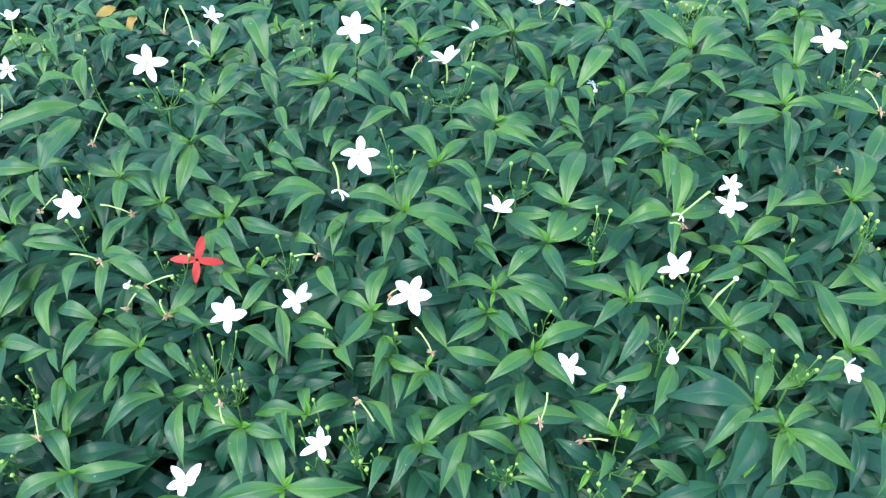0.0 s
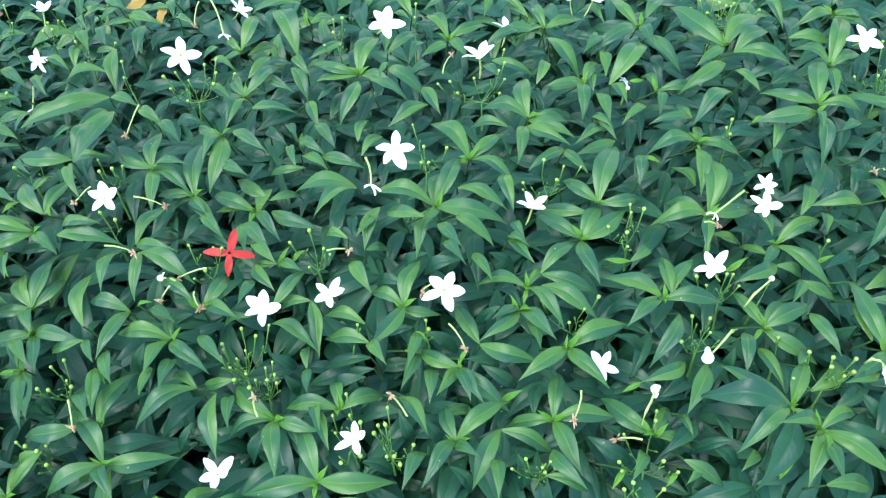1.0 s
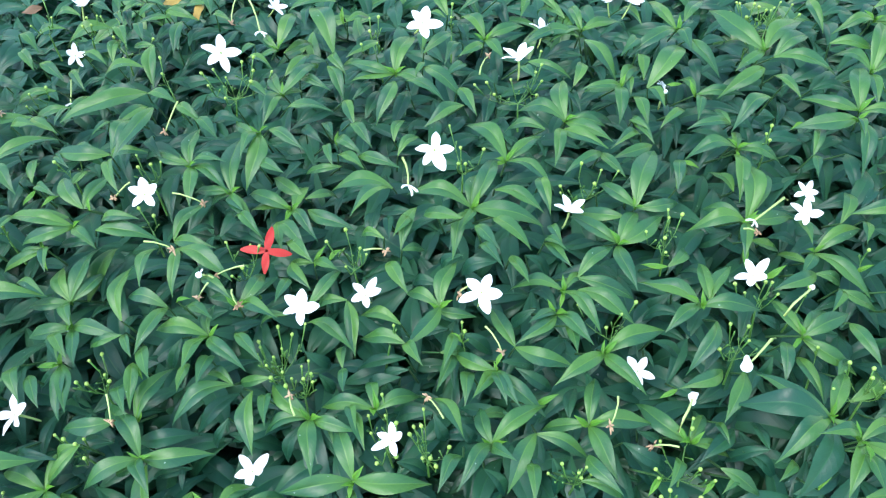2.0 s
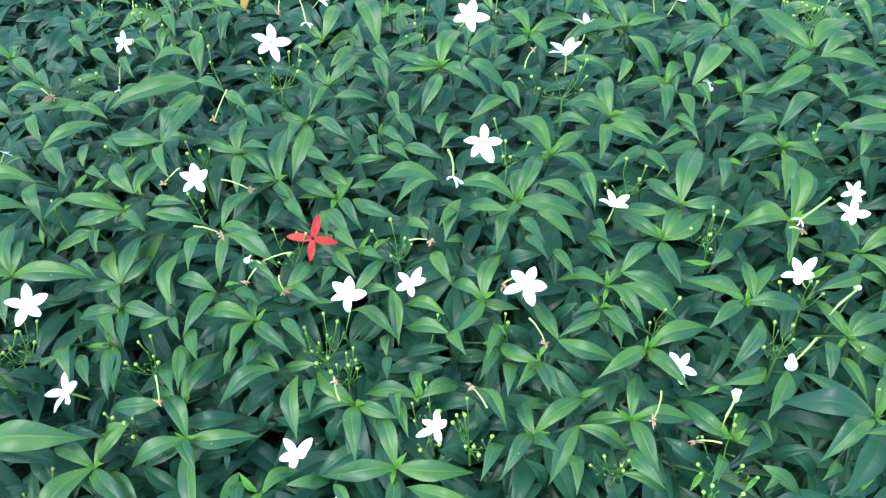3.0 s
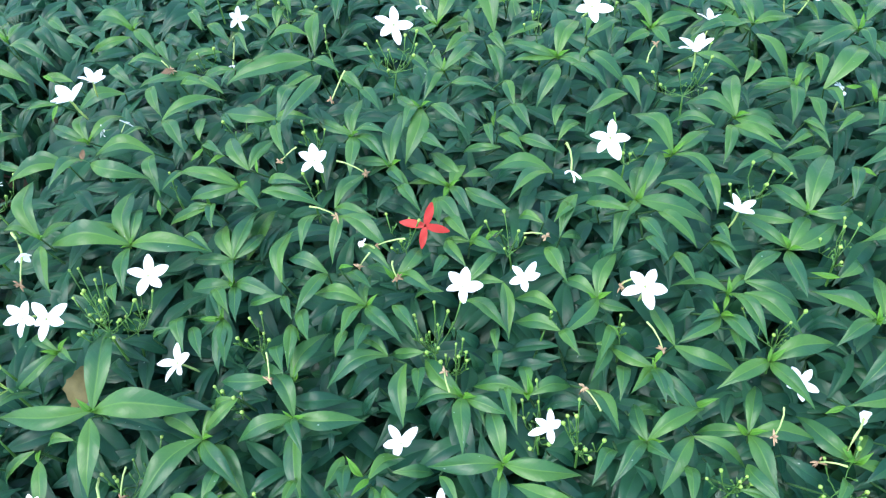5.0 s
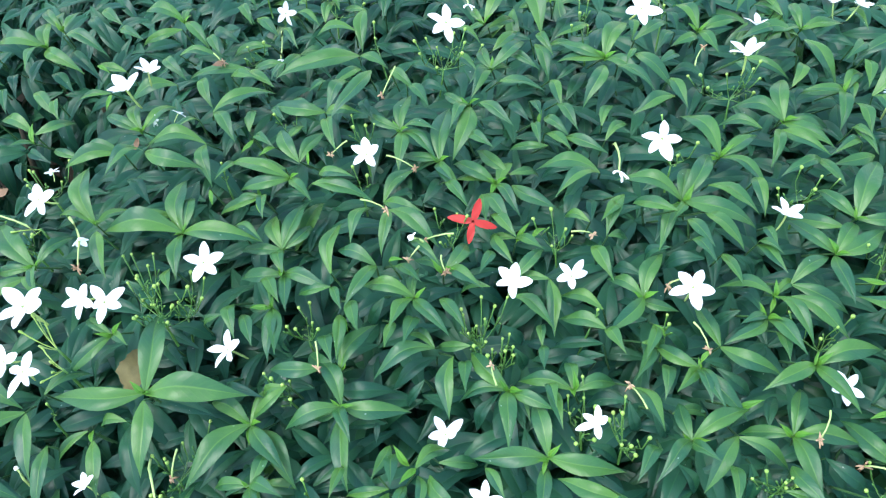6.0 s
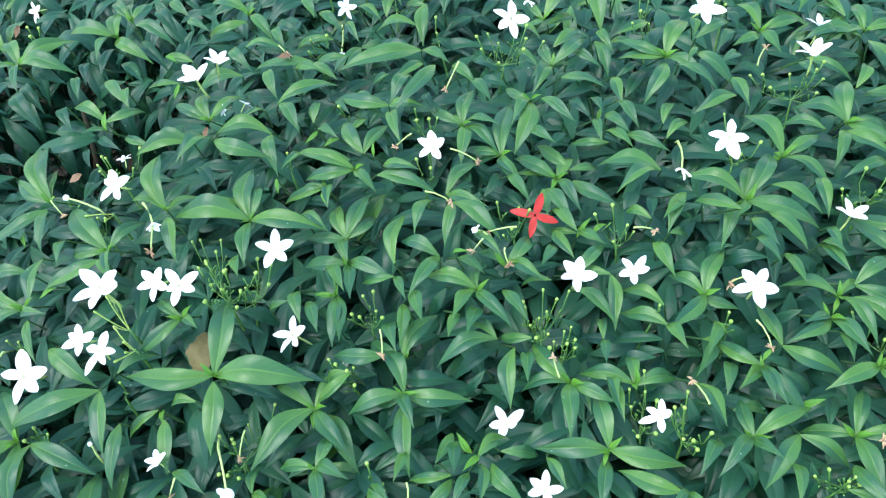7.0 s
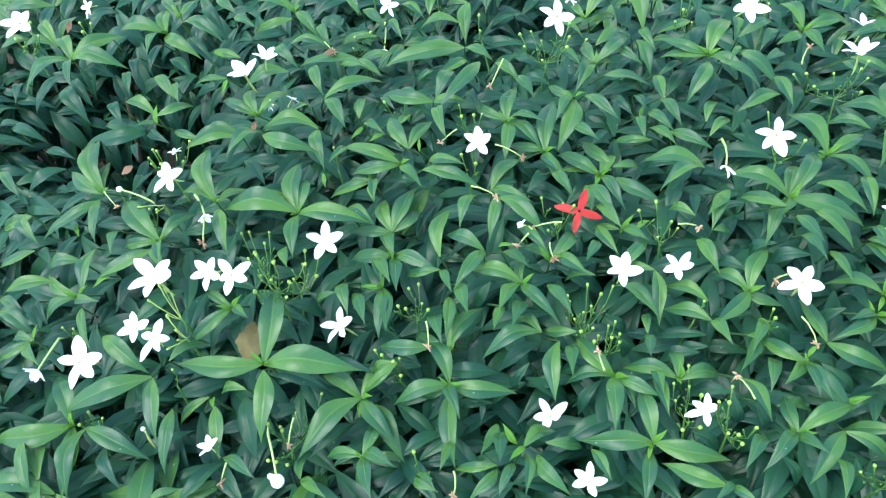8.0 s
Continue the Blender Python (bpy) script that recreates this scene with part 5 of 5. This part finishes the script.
hanging_flower(-0.657, 0.330, 0.783, -2.0, 2.0, 0.6, 12)
hanging_flower(0.255, 0.515, 0.751, 3.4, 2.8, 0.6, 7)
hanging_flower(-0.117, 0.540, 0.766, -0.9, 3.6, 0.6, 11)
hanging_flower(-0.356, 0.859, 0.732, -3.2, 7.2, 0.6, 10)
hanging_flower(-0.610, 0.756, 0.685, -1.7, 5.4, 0.6, 10)
closed_flower(0.221, 0.338, 0.743, 2.7, 2.9, 0.4, 5.5, 1)
closed_flower(-0.486, 0.095, 0.695, -2.8, 4.2, 0.4, 6.5, 1)
closed_flower(0.171, 0.312, 0.728, -1.2, -2.6, 0.4, 4.2, 2)
closed_flower(0.295, 0.424, 0.756, -2.4, -2.4, 0.4, 2.7, 0)
closed_flower(-0.790, 0.356, 0.765, 4.0, -0.1, -1.0, 3.4, 0)
long_buds(-0.652, 0.228, 0.725, (-3.3, 2.3, 2.2), (-2.3, 1.9, 2.4), (-3.2, 0.0, 2.6), (-0.5, -1.0, 2.2), (-1.2, 1.5, 2.4))
long_buds(-0.641, 0.212, 0.715, (-2.9, 1.5, 1.2), (-0.9, 0.0, 1.4), (0.1, -1.2, 1.6), (-0.7, -2.3, 1.2))
bud_cluster(-0.552, 0.280, 0.735, (-4.3, 3.3, 1.5), (-4.8, 2.5, 1.7), (-1.7, 2.5, 1.9), (-1.2, 0.5, 1.5), (1.1, 0.5, 1.7), (1.8, 3.1, 1.9), (1.4, -1.2, 1.5), (-2.1, -1.5, 1.7))
long_buds(-0.738, 0.359, 0.745, (-2.3, -1.6, 1.0), (0.5, -2.0, 1.2))
bud_cluster(0.329, 0.854, 0.735, (-3.5, 4.9, 2.0), (-2.8, 1.4, 2.2), (-0.9, 3.4, 2.4), (0.7, 3.2, 2.0), (2.2, 4.8, 2.2), (3.5, 4.0, 2.4), (4.2, 2.3, 2.0))
bud_cluster(-0.617, 0.861, 0.745, (2.2, -0.7, 1.0), (3.7, -0.5, 1.2), (3.7, -2.8, 1.4), (2.3, -2.6, 1.0))
bud_cluster(-0.654, 0.846, 0.740, (-2.4, 5.7, 1.0), (0.6, 1.2, 1.2), (-1.4, -1.0, 1.4))
bud_cluster(0.449, 0.487, 0.735, (-0.2, 1.7, 2.0), (0.6, 2.4, 2.0), (0.9, 1.4, 2.0), (-1.0, 0.5, 2.0))
flower(-0.674, 0.534, 0.760, -150, 70, 10, 8, 12)
flower(-0.652, 0.551, 0.760, 20, 60, 40, 9, 12)
flower(-0.755, 0.429, 0.763, -40, 65, 0, 9, 10)
closed_flower(-0.652, 0.114, 0.686, 0.8, -0.6, -0.8, 2.3, 2)
closed_flower(0.184, 0.729, 0.745, -0.5, -0.6, -0.8, 2.6, 0)
closed_flower(-0.318, 0.406, 0.768, 1.2, 0.3, -0.8, 3.2, 2)
bud_cluster(-0.372, 0.697, 0.750, (-2.4, 2.7, 1.7), (-1.1, 3.5, 1.7), (-1.6, 1.8, 0.5), (0.3, 3.4, 0.5), (2.2, 5.2, 1.6), (3.4, 6.5, 1.4), (3.9, 3.9, 1.3), (6.1, 4.4, 0.8), (4.0, 1.9, 1.2), (1.5, -1.3, 1.2))
bud_cluster(-0.426, 0.715, 0.748, (-3.7, 4.8, 1.2), (-2.9, 2.3, 0.6))
bud_cluster(-0.174, 0.811, 0.735, (-2.9, 6.3, 1.0), (-1.7, 6.6, 1.0), (-2.4, 2.8, 1.4), (-1.0, -0.3, 1.8), (-3.1, -0.4, 1.7))
bud_cluster(-0.093, 0.848, 0.739, (0.3, 5.2, 1.2), (0.3, 2.4, 1.0))
bud_cluster(0.005, 0.699, 0.746, (-5.7, 2.7, 0.8), (-4.2, 3.5, 0.5), (-3.2, 1.4, 0.4), (-1.2, 3.4, 1.1), (2.0, 0.9, 0.8), (2.6, 9.4, 0.9), (2.6, 5.8, 1.6), (1.9, 4.9, 1.1), (2.6, 3.1, 1.2))
bud_cluster(-0.064, 0.574, 0.753, (-1.4, 7.0, 0.7), (0.1, 3.6, 0.4), (0.0, 0.5, 0.9), (0.8, 0.8, 0.6), (2.8, 2.7, 1.1))
bud_cluster(0.080, 0.562, 0.746, (-0.6, 2.0, 1.8), (1.6, 1.5, 1.3), (3.6, 2.0, 0.7), (0.7, -1.0, 1.7), (-3.0, -1.3, 1.5), (-3.0, -2.2, 1.4))
bud_cluster(0.304, 0.829, 0.756, (1.7, 3.2, 1.7), (0.5, 4.8, 1.5), (-1.6, 1.0, 1.5), (-2.6, 3.8, 0.9), (-1.5, 4.4, 1.8), (2.8, 3.7, 1.7))
bud_cluster(0.484, 0.699, 0.750, (2.8, 10.8, 0.6), (1.8, 5.7, 1.5), (1.0, 4.1, 1.4), (-0.0, 3.5, 1.0), (-2.9, 3.2, 1.1), (1.7, 2.7, 1.1), (0.4, -0.3, 1.7), (-4.6, 3.3, 1.1), (6.9, 10.1, 1.6), (4.3, 6.4, 0.9))
bud_cluster(0.288, 0.635, 0.747, (0.6, 1.6, 1.6), (-0.3, 0.1, 1.7), (0.2, -0.2, 1.0))
bud_cluster(-0.407, 0.541, 0.752, (-3.0, 3.8, 1.2), (-0.6, 1.9, 1.7), (-2.1, 1.7, 1.4), (0.1, 2.9, 1.1))
bud_cluster(-0.396, 0.484, 0.753, (-1.6, 1.7, 0.7), (0.5, 0.5, 0.9))
bud_cluster(-0.275, 0.447, 0.735, (-3.3, 1.8, 1.4), (-0.9, 2.2, 0.6), (0.5, 1.2, 1.7), (-1.0, -1.1, 0.8), (-1.5, -2.9, 1.7))
bud_cluster(-0.161, 0.453, 0.730, (-2.3, 4.4, 0.8), (-3.9, 1.9, 1.7), (-1.4, -1.2, 1.4), (-0.3, 1.6, 1.1), (0.5, 0.8, 1.1))
bud_cluster(-0.217, 0.311, 0.717, (-2.0, 6.1, 1.3), (-0.4, 5.3, 1.2), (0.6, 6.9, 0.8), (-3.8, 4.6, 0.7), (-3.4, 3.7, 1.1), (-3.3, 2.5, 1.7), (-1.1, 3.5, 1.3), (-2.5, 2.0, 0.5), (-1.7, 2.4, 1.5), (-1.5, 0.1, 1.4), (-0.4, 0.6, 1.7))
bud_cluster(-0.207, 0.300, 0.714, (0.0, 3.2, 0.7), (0.6, 1.4, 1.4), (-0.8, 1.9, 0.5), (-1.0, 0.6, 1.3), (0.6, 3.8, 0.8), (1.4, 1.5, 0.7), (1.3, 1.9, 1.6))
bud_cluster(-0.405, 0.307, 0.706, (-1.4, 3.6, 0.5), (-2.1, 2.4, 1.1), (-2.3, -0.4, 1.6), (-1.7, -0.0, 0.7), (-0.2, 1.1, 0.7), (1.0, -0.1, 1.6))
bud_cluster(-0.109, 0.261, 0.709, (-2.5, 2.1, 1.0), (-1.4, 4.2, 1.4), (-1.0, 2.5, 0.4), (0.2, 1.5, 0.9), (-2.1, 0.5, 0.6), (-1.1, -2.8, 1.3), (0.5, -1.7, 0.5))
bud_cluster(-0.077, 0.254, 0.714, (-0.4, 3.1, 1.7), (-1.3, 1.9, 0.4), (-0.5, 1.5, 1.4), (-1.6, 1.1, 0.4), (2.2, -0.2, 0.8), (0.6, -1.7, 1.5), (-0.2, -1.3, 0.6), (1.1, -2.1, 0.7))
bud_cluster(0.058, 0.255, 0.710, (-2.3, -2.5, 1.4), (1.2, -1.5, 0.9), (2.0, -1.2, 0.5), (0.4, -2.5, 1.8), (0.7, -2.4, 0.6), (1.7, -1.9, 0.5), (-1.0, -1.3, 0.9))
bud_cluster(0.103, 0.371, 0.726, (-1.0, 0.8, 1.3), (0.6, 2.4, 1.4), (0.8, 1.1, 0.6), (2.2, 4.3, 0.9), (-3.6, 4.1, 0.4))
bud_cluster(0.170, 0.492, 0.736, (-0.3, 2.8, 1.0), (-3.0, 0.3, 1.5), (-1.1, -0.4, 1.4), (-1.3, -2.6, 1.7), (-0.4, 3.5, 1.5), (1.0, 2.8, 1.6))
bud_cluster(0.260, 0.412, 0.723, (-3.3, 2.8, 1.4), (-2.4, 1.9, 1.1), (0.1, 3.7, 0.7), (0.5, 3.2, 1.3), (1.0, 2.1, 0.8))
bud_cluster(0.280, 0.427, 0.721, (2.6, 2.0, 0.5))
bud_cluster(0.220, 0.360, 0.721, (-0.3, 3.4, 1.0), (1.0, 1.1, 1.6), (3.5, 1.9, 0.6), (-2.0, 1.3, 1.2), (-1.8, 0.4, 1.0), (1.4, 3.1, 1.1))
bud_cluster(0.303, 0.348, 0.722, (-0.5, 2.4, 0.6))
bud_cluster(0.333, 0.319, 0.725, (-1.5, 2.8, 1.7), (1.0, 2.8, 0.8), (0.4, 1.5, 1.2), (2.4, 1.1, 1.0), (1.7, 1.0, 0.4), (-3.4, 0.2, 1.2), (3.2, 2.8, 0.6))
bud_cluster(0.168, 0.239, 0.695, (0.8, 6.5, 0.5), (0.6, 5.5, 0.4), (-2.6, 3.9, 0.6), (0.8, 1.3, 0.5), (1.8, -0.1, 1.3), (-1.1, 1.0, 1.1), (-3.5, 0.5, 1.8), (-3.3, -0.3, 1.7))
bud_cluster(0.148, 0.212, 0.706, (-1.5, 0.1, 1.8), (2.2, 0.7, 0.7), (-0.5, 1.1, 1.0))
bud_cluster(0.455, 0.494, 0.728, (0.3, 3.0, 0.8), (1.1, 1.9, 1.2), (0.7, 2.9, 1.3), (0.0, -2.1, 1.5))
bud_cluster(0.369, 0.501, 0.710, (1.0, 0.0, 1.4))
bud_cluster(-0.547, 0.822, 0.725, (-2.1, 6.3, 0.8), (-4.5, 6.3, 1.0), (-1.0, 1.5, 1.1), (4.2, 2.1, 0.4), (1.3, -2.2, 0.4))
bud_cluster(-0.045, 0.371, 0.722, (-0.5, 1.3, 1.0), (-0.2, 0.5, 0.6))
bud_cluster(-0.144, 0.360, 0.723, (2.6, 1.4, 1.4))
bud_cluster(-1.035, 0.560, 0.790, (-2.2, 2.6, 0.7), (0.6, 0.4, 0.5), (-1.9, -1.2, 0.7), (-0.2, -2.0, 0.4), (-2.6, -0.6, 0.3))
bud_cluster(-0.985, 0.580, 0.790, (0.4, 1.6, 0.9), (1.8, 2.0, 0.7), (1.2, 0.6, 0.3))
bud_cluster(-0.742, 0.414, 0.745, (-1.3, 4.5, 0.7), (-4.9, 1.8, 1.1), (-4.3, 1.7, 1.1), (-4.1, -0.2, 0.8), (0.1, 0.7, 1.3), (-5.0, 0.7, 0.7), (-2.1, -0.7, 1.7))
bud_cluster(-0.567, 0.289, 0.717, (-6.8, 6.0, 1.7), (-6.2, 6.6, 1.4), (-4.1, 7.4, 1.0), (-4.4, 4.1, 1.1), (-3.8, 5.6, 1.2), (-2.0, 3.9, 0.5), (-2.4, 1.3, 1.0), (-0.8, 0.9, 1.1), (-2.3, -0.6, 0.7))
bud_cluster(-0.558, 0.290, 0.715, (-1.3, -0.6, 0.5), (0.4, 1.0, 1.5), (0.1, 5.9, 0.9), (0.7, 3.9, 1.1), (2.4, 4.9, 1.7), (3.0, 2.6, 1.3), (0.4, 1.9, 0.8))
bud_cluster(-0.520, 0.569, 0.745, (-1.1, -0.3, 1.8), (1.0, 1.3, 0.9))
bud_cluster(-0.512, 0.144, 0.658, (1.9, 6.7, 0.4), (2.8, 4.1, 1.4), (0.1, 3.8, 0.5), (-2.2, 1.7, 0.8), (-0.4, 1.4, 1.6), (-0.2, -2.3, 1.3), (0.3, -1.9, 0.4), (1.8, -2.1, 1.0), (-0.3, 1.3, 1.0))
bud_cluster(-0.396, 0.260, 0.690, (-4.5, -0.4, 1.1), (-3.7, -0.6, 0.7), (-2.1, -1.3, 1.2), (-1.8, -0.4, 0.5), (-0.9, -2.5, 0.8))
bud_cluster(-0.711, 0.093, 0.683, (-0.5, 2.1, 0.9), (1.9, 1.6, 1.7), (-0.9, 0.7, 0.5))
bud_cluster(-0.643, 0.168, 0.703, (0.7, 0.4, 1.5))
bud_cluster(-0.743, 0.354, 0.739, (-2.9, -0.6, 0.7), (-0.6, -0.8, 1.2), (0.1, -0.5, 0.9))
bud_cluster(-0.768, 0.370, 0.738, (-3.8, -0.2, 1.0))
bud_cluster(-0.773, 0.185, 0.706, (-0.9, 0.3, 1.5), (0.0, 0.7, 1.0))
bud_cluster(-0.559, 0.474, 0.745, (-0.4, 0.3, 0.6), (-1.2, 1.4, 0.6))
bud_cluster(-0.370, 0.145, 0.682, (2.7, -0.6, 0.5), (0.5, 1.2, 1.6))
bud_cluster(-0.634, 0.741, 0.721, (0.1, -2.4, 1.3), (2.2, -1.5, 1.7), (0.8, -4.9, 1.4))
spent_flower(-0.396, 0.639, 0.794, -0.5, -4.4, -0.8, True)
spent_flower(-0.423, 0.523, 0.778, -1.5, -1.8, -0.8, True)
spent_flower(-0.374, 0.514, 0.772, 3.5, -0.7, -0.8, True)
spent_flower(-0.381, 0.438, 0.780, 3.0, -0.3, -0.8, True)
spent_flower(-0.277, 0.426, 0.760, -3.1, -0.8, -0.8, False)
spent_flower(-0.046, 0.733, 0.765, 1.0, 4.7, -0.8, True)
spent_flower(-0.396, 0.905, 0.753, 0.3, -4.8, -0.8, True)
spent_flower(-0.392, 0.290, 0.724, 1.0, -2.6, -0.8, True)
spent_flower(-0.061, 0.272, 0.739, -1.7, 2.6, -0.8, True)
spent_flower(0.101, 0.307, 0.731, -0.8, -2.7, -0.8, True)
spent_flower(0.155, 0.264, 0.719, -2.2, 0.4, -0.8, True)
spent_flower(-0.201, 0.271, 0.734, -1.0, 2.5, -0.8, True)
spent_flower(-0.307, 0.398, 0.766, -0.9, -1.4, -0.8, True)
spent_flower(-0.283, 0.395, 0.760, 0.8, -1.5, -0.8, True)
spent_flower(-0.039, 0.411, 0.759, -1.5, -0.5, -0.8, True)
spent_flower(-0.157, 0.455, 0.755, 2.3, 0.7, -0.8, True)
spent_flower(-0.026, 0.370, 0.747, 1.7, -2.4, -0.8, True)
spent_flower(0.496, 0.694, 0.773, 1.0, -3.3, -0.8, True)
spent_flower(0.498, 0.728, 0.774, 2.3, -0.1, -0.8, True)
spent_flower(0.444, 0.570, 0.763, -0.8, 0.6, -0.8, True)
spent_flower(0.241, 0.501, 0.753, 1.7, 0.1, -0.8, True)
spent_flower(-0.497, 0.162, 0.696, 0.4, -2.7, -0.8, True)
spent_flower(-0.655, 0.326, 0.783, 1.0, -2.8, -0.8, True)
spent_flower(-0.810, 0.352, 0.760, 2.2, -1.3, -0.8, True)
spent_flower(-0.317, 0.139, 0.720, 0.5, -2.0, -0.8, True)
spent_flower(-0.541, 0.097, 0.701, -0.0, -1.8, -0.8, True)
spent_flower(-0.652, 0.664, 0.763, 1.4, -0.8, -0.8, True)
red_floret(-0.264, 0.460, 0.743)
dead_leaf(-1.023, 0.607, 0.768, -6, 30, 0.018, 0.22, REDDISH, "small dry brown leaf stuck on the hedge", "fallen_leaf", 0.2)
dead_leaf(-0.821, 0.397, 0.742, 50, 18, 0.016, 0.30, REDDISH, "small dry brown leaf stuck on the hedge", "fallen_leaf", 0.2)
dead_leaf(-0.648, 0.648, 0.757, 70, 6, 0.015, 0.26, REDDISH, "small dry brown leaf stuck on the hedge", "fallen_leaf", 0.2)
dead_leaf(-0.675, 0.481, 0.762, 10, 40, 0.014, 0.22, REDDISH, "small dry reddish leaf stuck on the hedge", "fallen_leaf", 0.2)
dead_leaf(-0.573, 0.212, 0.696, -6, 12, 0.044, 0.40, DRYLEAF, "fallen torn brown leaf caught among green leaves", "dead_leaf")
dead_leaf(-0.516, 0.929, 0.725, 62, 8, 0.030, 0.27, YELLOW, "fallen dull yellow leaf lying on the hedge", "fallen_leaf", 0.15)
dead_leaf(-0.461, 0.932, 0.725, 178, -10, 0.030, 0.26, YELLOW, "fallen dull yellow leaf lying on the hedge", "fallen_leaf", 0.15)
dead_leaf(-0.721, 0.906, 0.725, 70, 4, 0.028, 0.24, REDDISH, "fallen reddish-brown leaf lying on the hedge", "fallen_leaf", 0.15)


def clear_of_blooms(m):
    """False for a leaf that would lie over a flower."""
    for s, up in ((0.3, 0.12), (0.6, 0.13), (0.95, 0.01)):
        p = m @ Vector((0, s, up))
        gap = np.hypot(SPOTS[:, 0] - p.x, SPOTS[:, 1] - p.y)
        if np.any((gap < 0.038) & (SPOTS[:, 2] - 0.022 < p.z)):
            return False
    return True


SPOTS = np.array(BLOOMS)


def rest_of_foliage(name, mat, places):
    """The crowded leaves that are not built one by one, joined plant by plant; places as x, y, z and the lean outwards."""
    rs = random.Random(11)
    template, faces, uvs = leaf_data(0.125, 0.18, 0.6, 0.03, 0.3, 8)
    faces = np.array(faces)
    bags = {}
    for x, y, z in places:
        bag = bags.setdefault(shrub_at(x, y), [])
        droop = 22 + 38 * math.exp(-((x - (-1.02)) ** 2 + (y - 0.62) ** 2) / 0.05)
        for az, el, cm in random_leaves(rs):
            if cm > 4.6:
                m = Matrix.Translation((x, y, z - 0.035 * rs.random())) @ leaf_frame(az, el - droop, cm * 1.15 / 100, rs.uniform(-20, 20))
                if clear_of_blooms(m):
                    bag.append(np.array(m))
    for plant, mats in bags.items():
        mats = np.array(mats)
        n = len(template)
        pts = np.einsum("kij,nj->kni", mats[:, :3, :3], template) + mats[:, None, :3, 3] - np.array(plant.location)
        quads = (faces[None] + (np.arange(len(mats)) * n)[:, None, None]).reshape(-1, 4)
        me = bpy.data.meshes.new(name)
        me.vertices.add(pts.shape[0] * n)
        me.vertices.foreach_set("co", pts.astype(np.float32).ravel())
        me.loops.add(quads.size)
        me.loops.foreach_set("vertex_index", quads.astype(np.int32).ravel())
        me.polygons.add(len(quads))
        me.polygons.foreach_set("loop_start", np.arange(0, quads.size, 4, dtype=np.int32))
        me.polygons.foreach_set("use_smooth", np.ones(len(quads), dtype=bool))
        layer = me.uv_layers.new(name="UVMap")
        layer.data.foreach_set("uv", np.tile(uvs, (len(mats), 1))[quads.ravel()].astype(np.float32).ravel())
        me.materials.append(mat)
        me.update(calc_edges=True)
        crease(me)
        tagged(part(name, me, None, plant), kind="stuff")


def layer(rs, depth, spacing, x0, x1, y0, y1):
    """Scattered places at a depth under the top of the hedge."""
    for i in range(int((x1 - x0) / spacing)):
        for j in range(int((y1 - y0) / spacing)):
            x, y = x0 + (i + rs.random()) * spacing, y0 + (j + rs.random()) * spacing
            yield x, y, hedge_top(x, y) - depth + rs.uniform(-0.02, 0.02)


def in_hollow(x, y):
    return ((x - (-1.02)) / 0.17) ** 2 + ((y - 0.62) / 0.12) ** 2 < 1


def sides(rs, spacing):
    """Scattered places down the four faces of the hedge."""
    for k in range(7):
        z = 0.12 + 0.085 * k
        for i in range(int((X1 - X0) / spacing)):
            x = X0 + (i + rs.random()) * spacing
            yield x, Y0 + rs.uniform(0.0, 0.05), z + rs.uniform(-0.04, 0.03)
            yield x, Y1 - rs.uniform(0.0, 0.05), z + rs.uniform(-0.04, 0.03)
        for i in range(int((Y1 - Y0) / spacing)):
            y = Y0 + (i + rs.random()) * spacing
            yield X0 + rs.uniform(0.0, 0.05), y, z + rs.uniform(-0.04, 0.03)
            yield X1 - rs.uniform(0.0, 0.05), y, z + rs.uniform(-0.04, 0.03)


rs1 = random.Random(21)
upper = list(layer(rs1, 0.064, 0.056, -1.35, 0.95, 0.02, 1.35))
upper = [p for i, p in enumerate(upper) if i % 4 == 0 or not in_hollow(p[0], p[1])]
# Places whose leaves get the darker tint with depth shade painted in.
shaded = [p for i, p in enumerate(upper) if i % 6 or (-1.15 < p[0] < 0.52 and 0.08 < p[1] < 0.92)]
rest_of_foliage("inner_foliage", OLD_SHADED, shaded + [p for row in (
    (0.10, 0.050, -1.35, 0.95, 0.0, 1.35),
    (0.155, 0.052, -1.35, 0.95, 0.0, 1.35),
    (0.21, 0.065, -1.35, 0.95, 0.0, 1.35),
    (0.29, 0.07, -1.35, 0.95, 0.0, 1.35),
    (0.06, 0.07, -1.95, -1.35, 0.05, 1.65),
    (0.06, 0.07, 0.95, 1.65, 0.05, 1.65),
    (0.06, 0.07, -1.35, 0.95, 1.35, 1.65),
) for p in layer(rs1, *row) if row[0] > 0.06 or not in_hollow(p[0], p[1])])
rest_of_foliage("outer_foliage", LEAF, [p for p in upper if p not in shaded] + [p for row in (
    (0.03, 0.11, -1.95, -1.22, 0.03, 1.65),
    (0.03, 0.11, 0.62, 1.65, 0.03, 1.65),
    (0.03, 0.11, -1.22, 0.62, 1.05, 1.65),
    (0.02, 0.08, -1.12, 0.62, 0.0, 0.08),
) for p in layer(rs1, *row)] + list(sides(rs1, 0.085)))
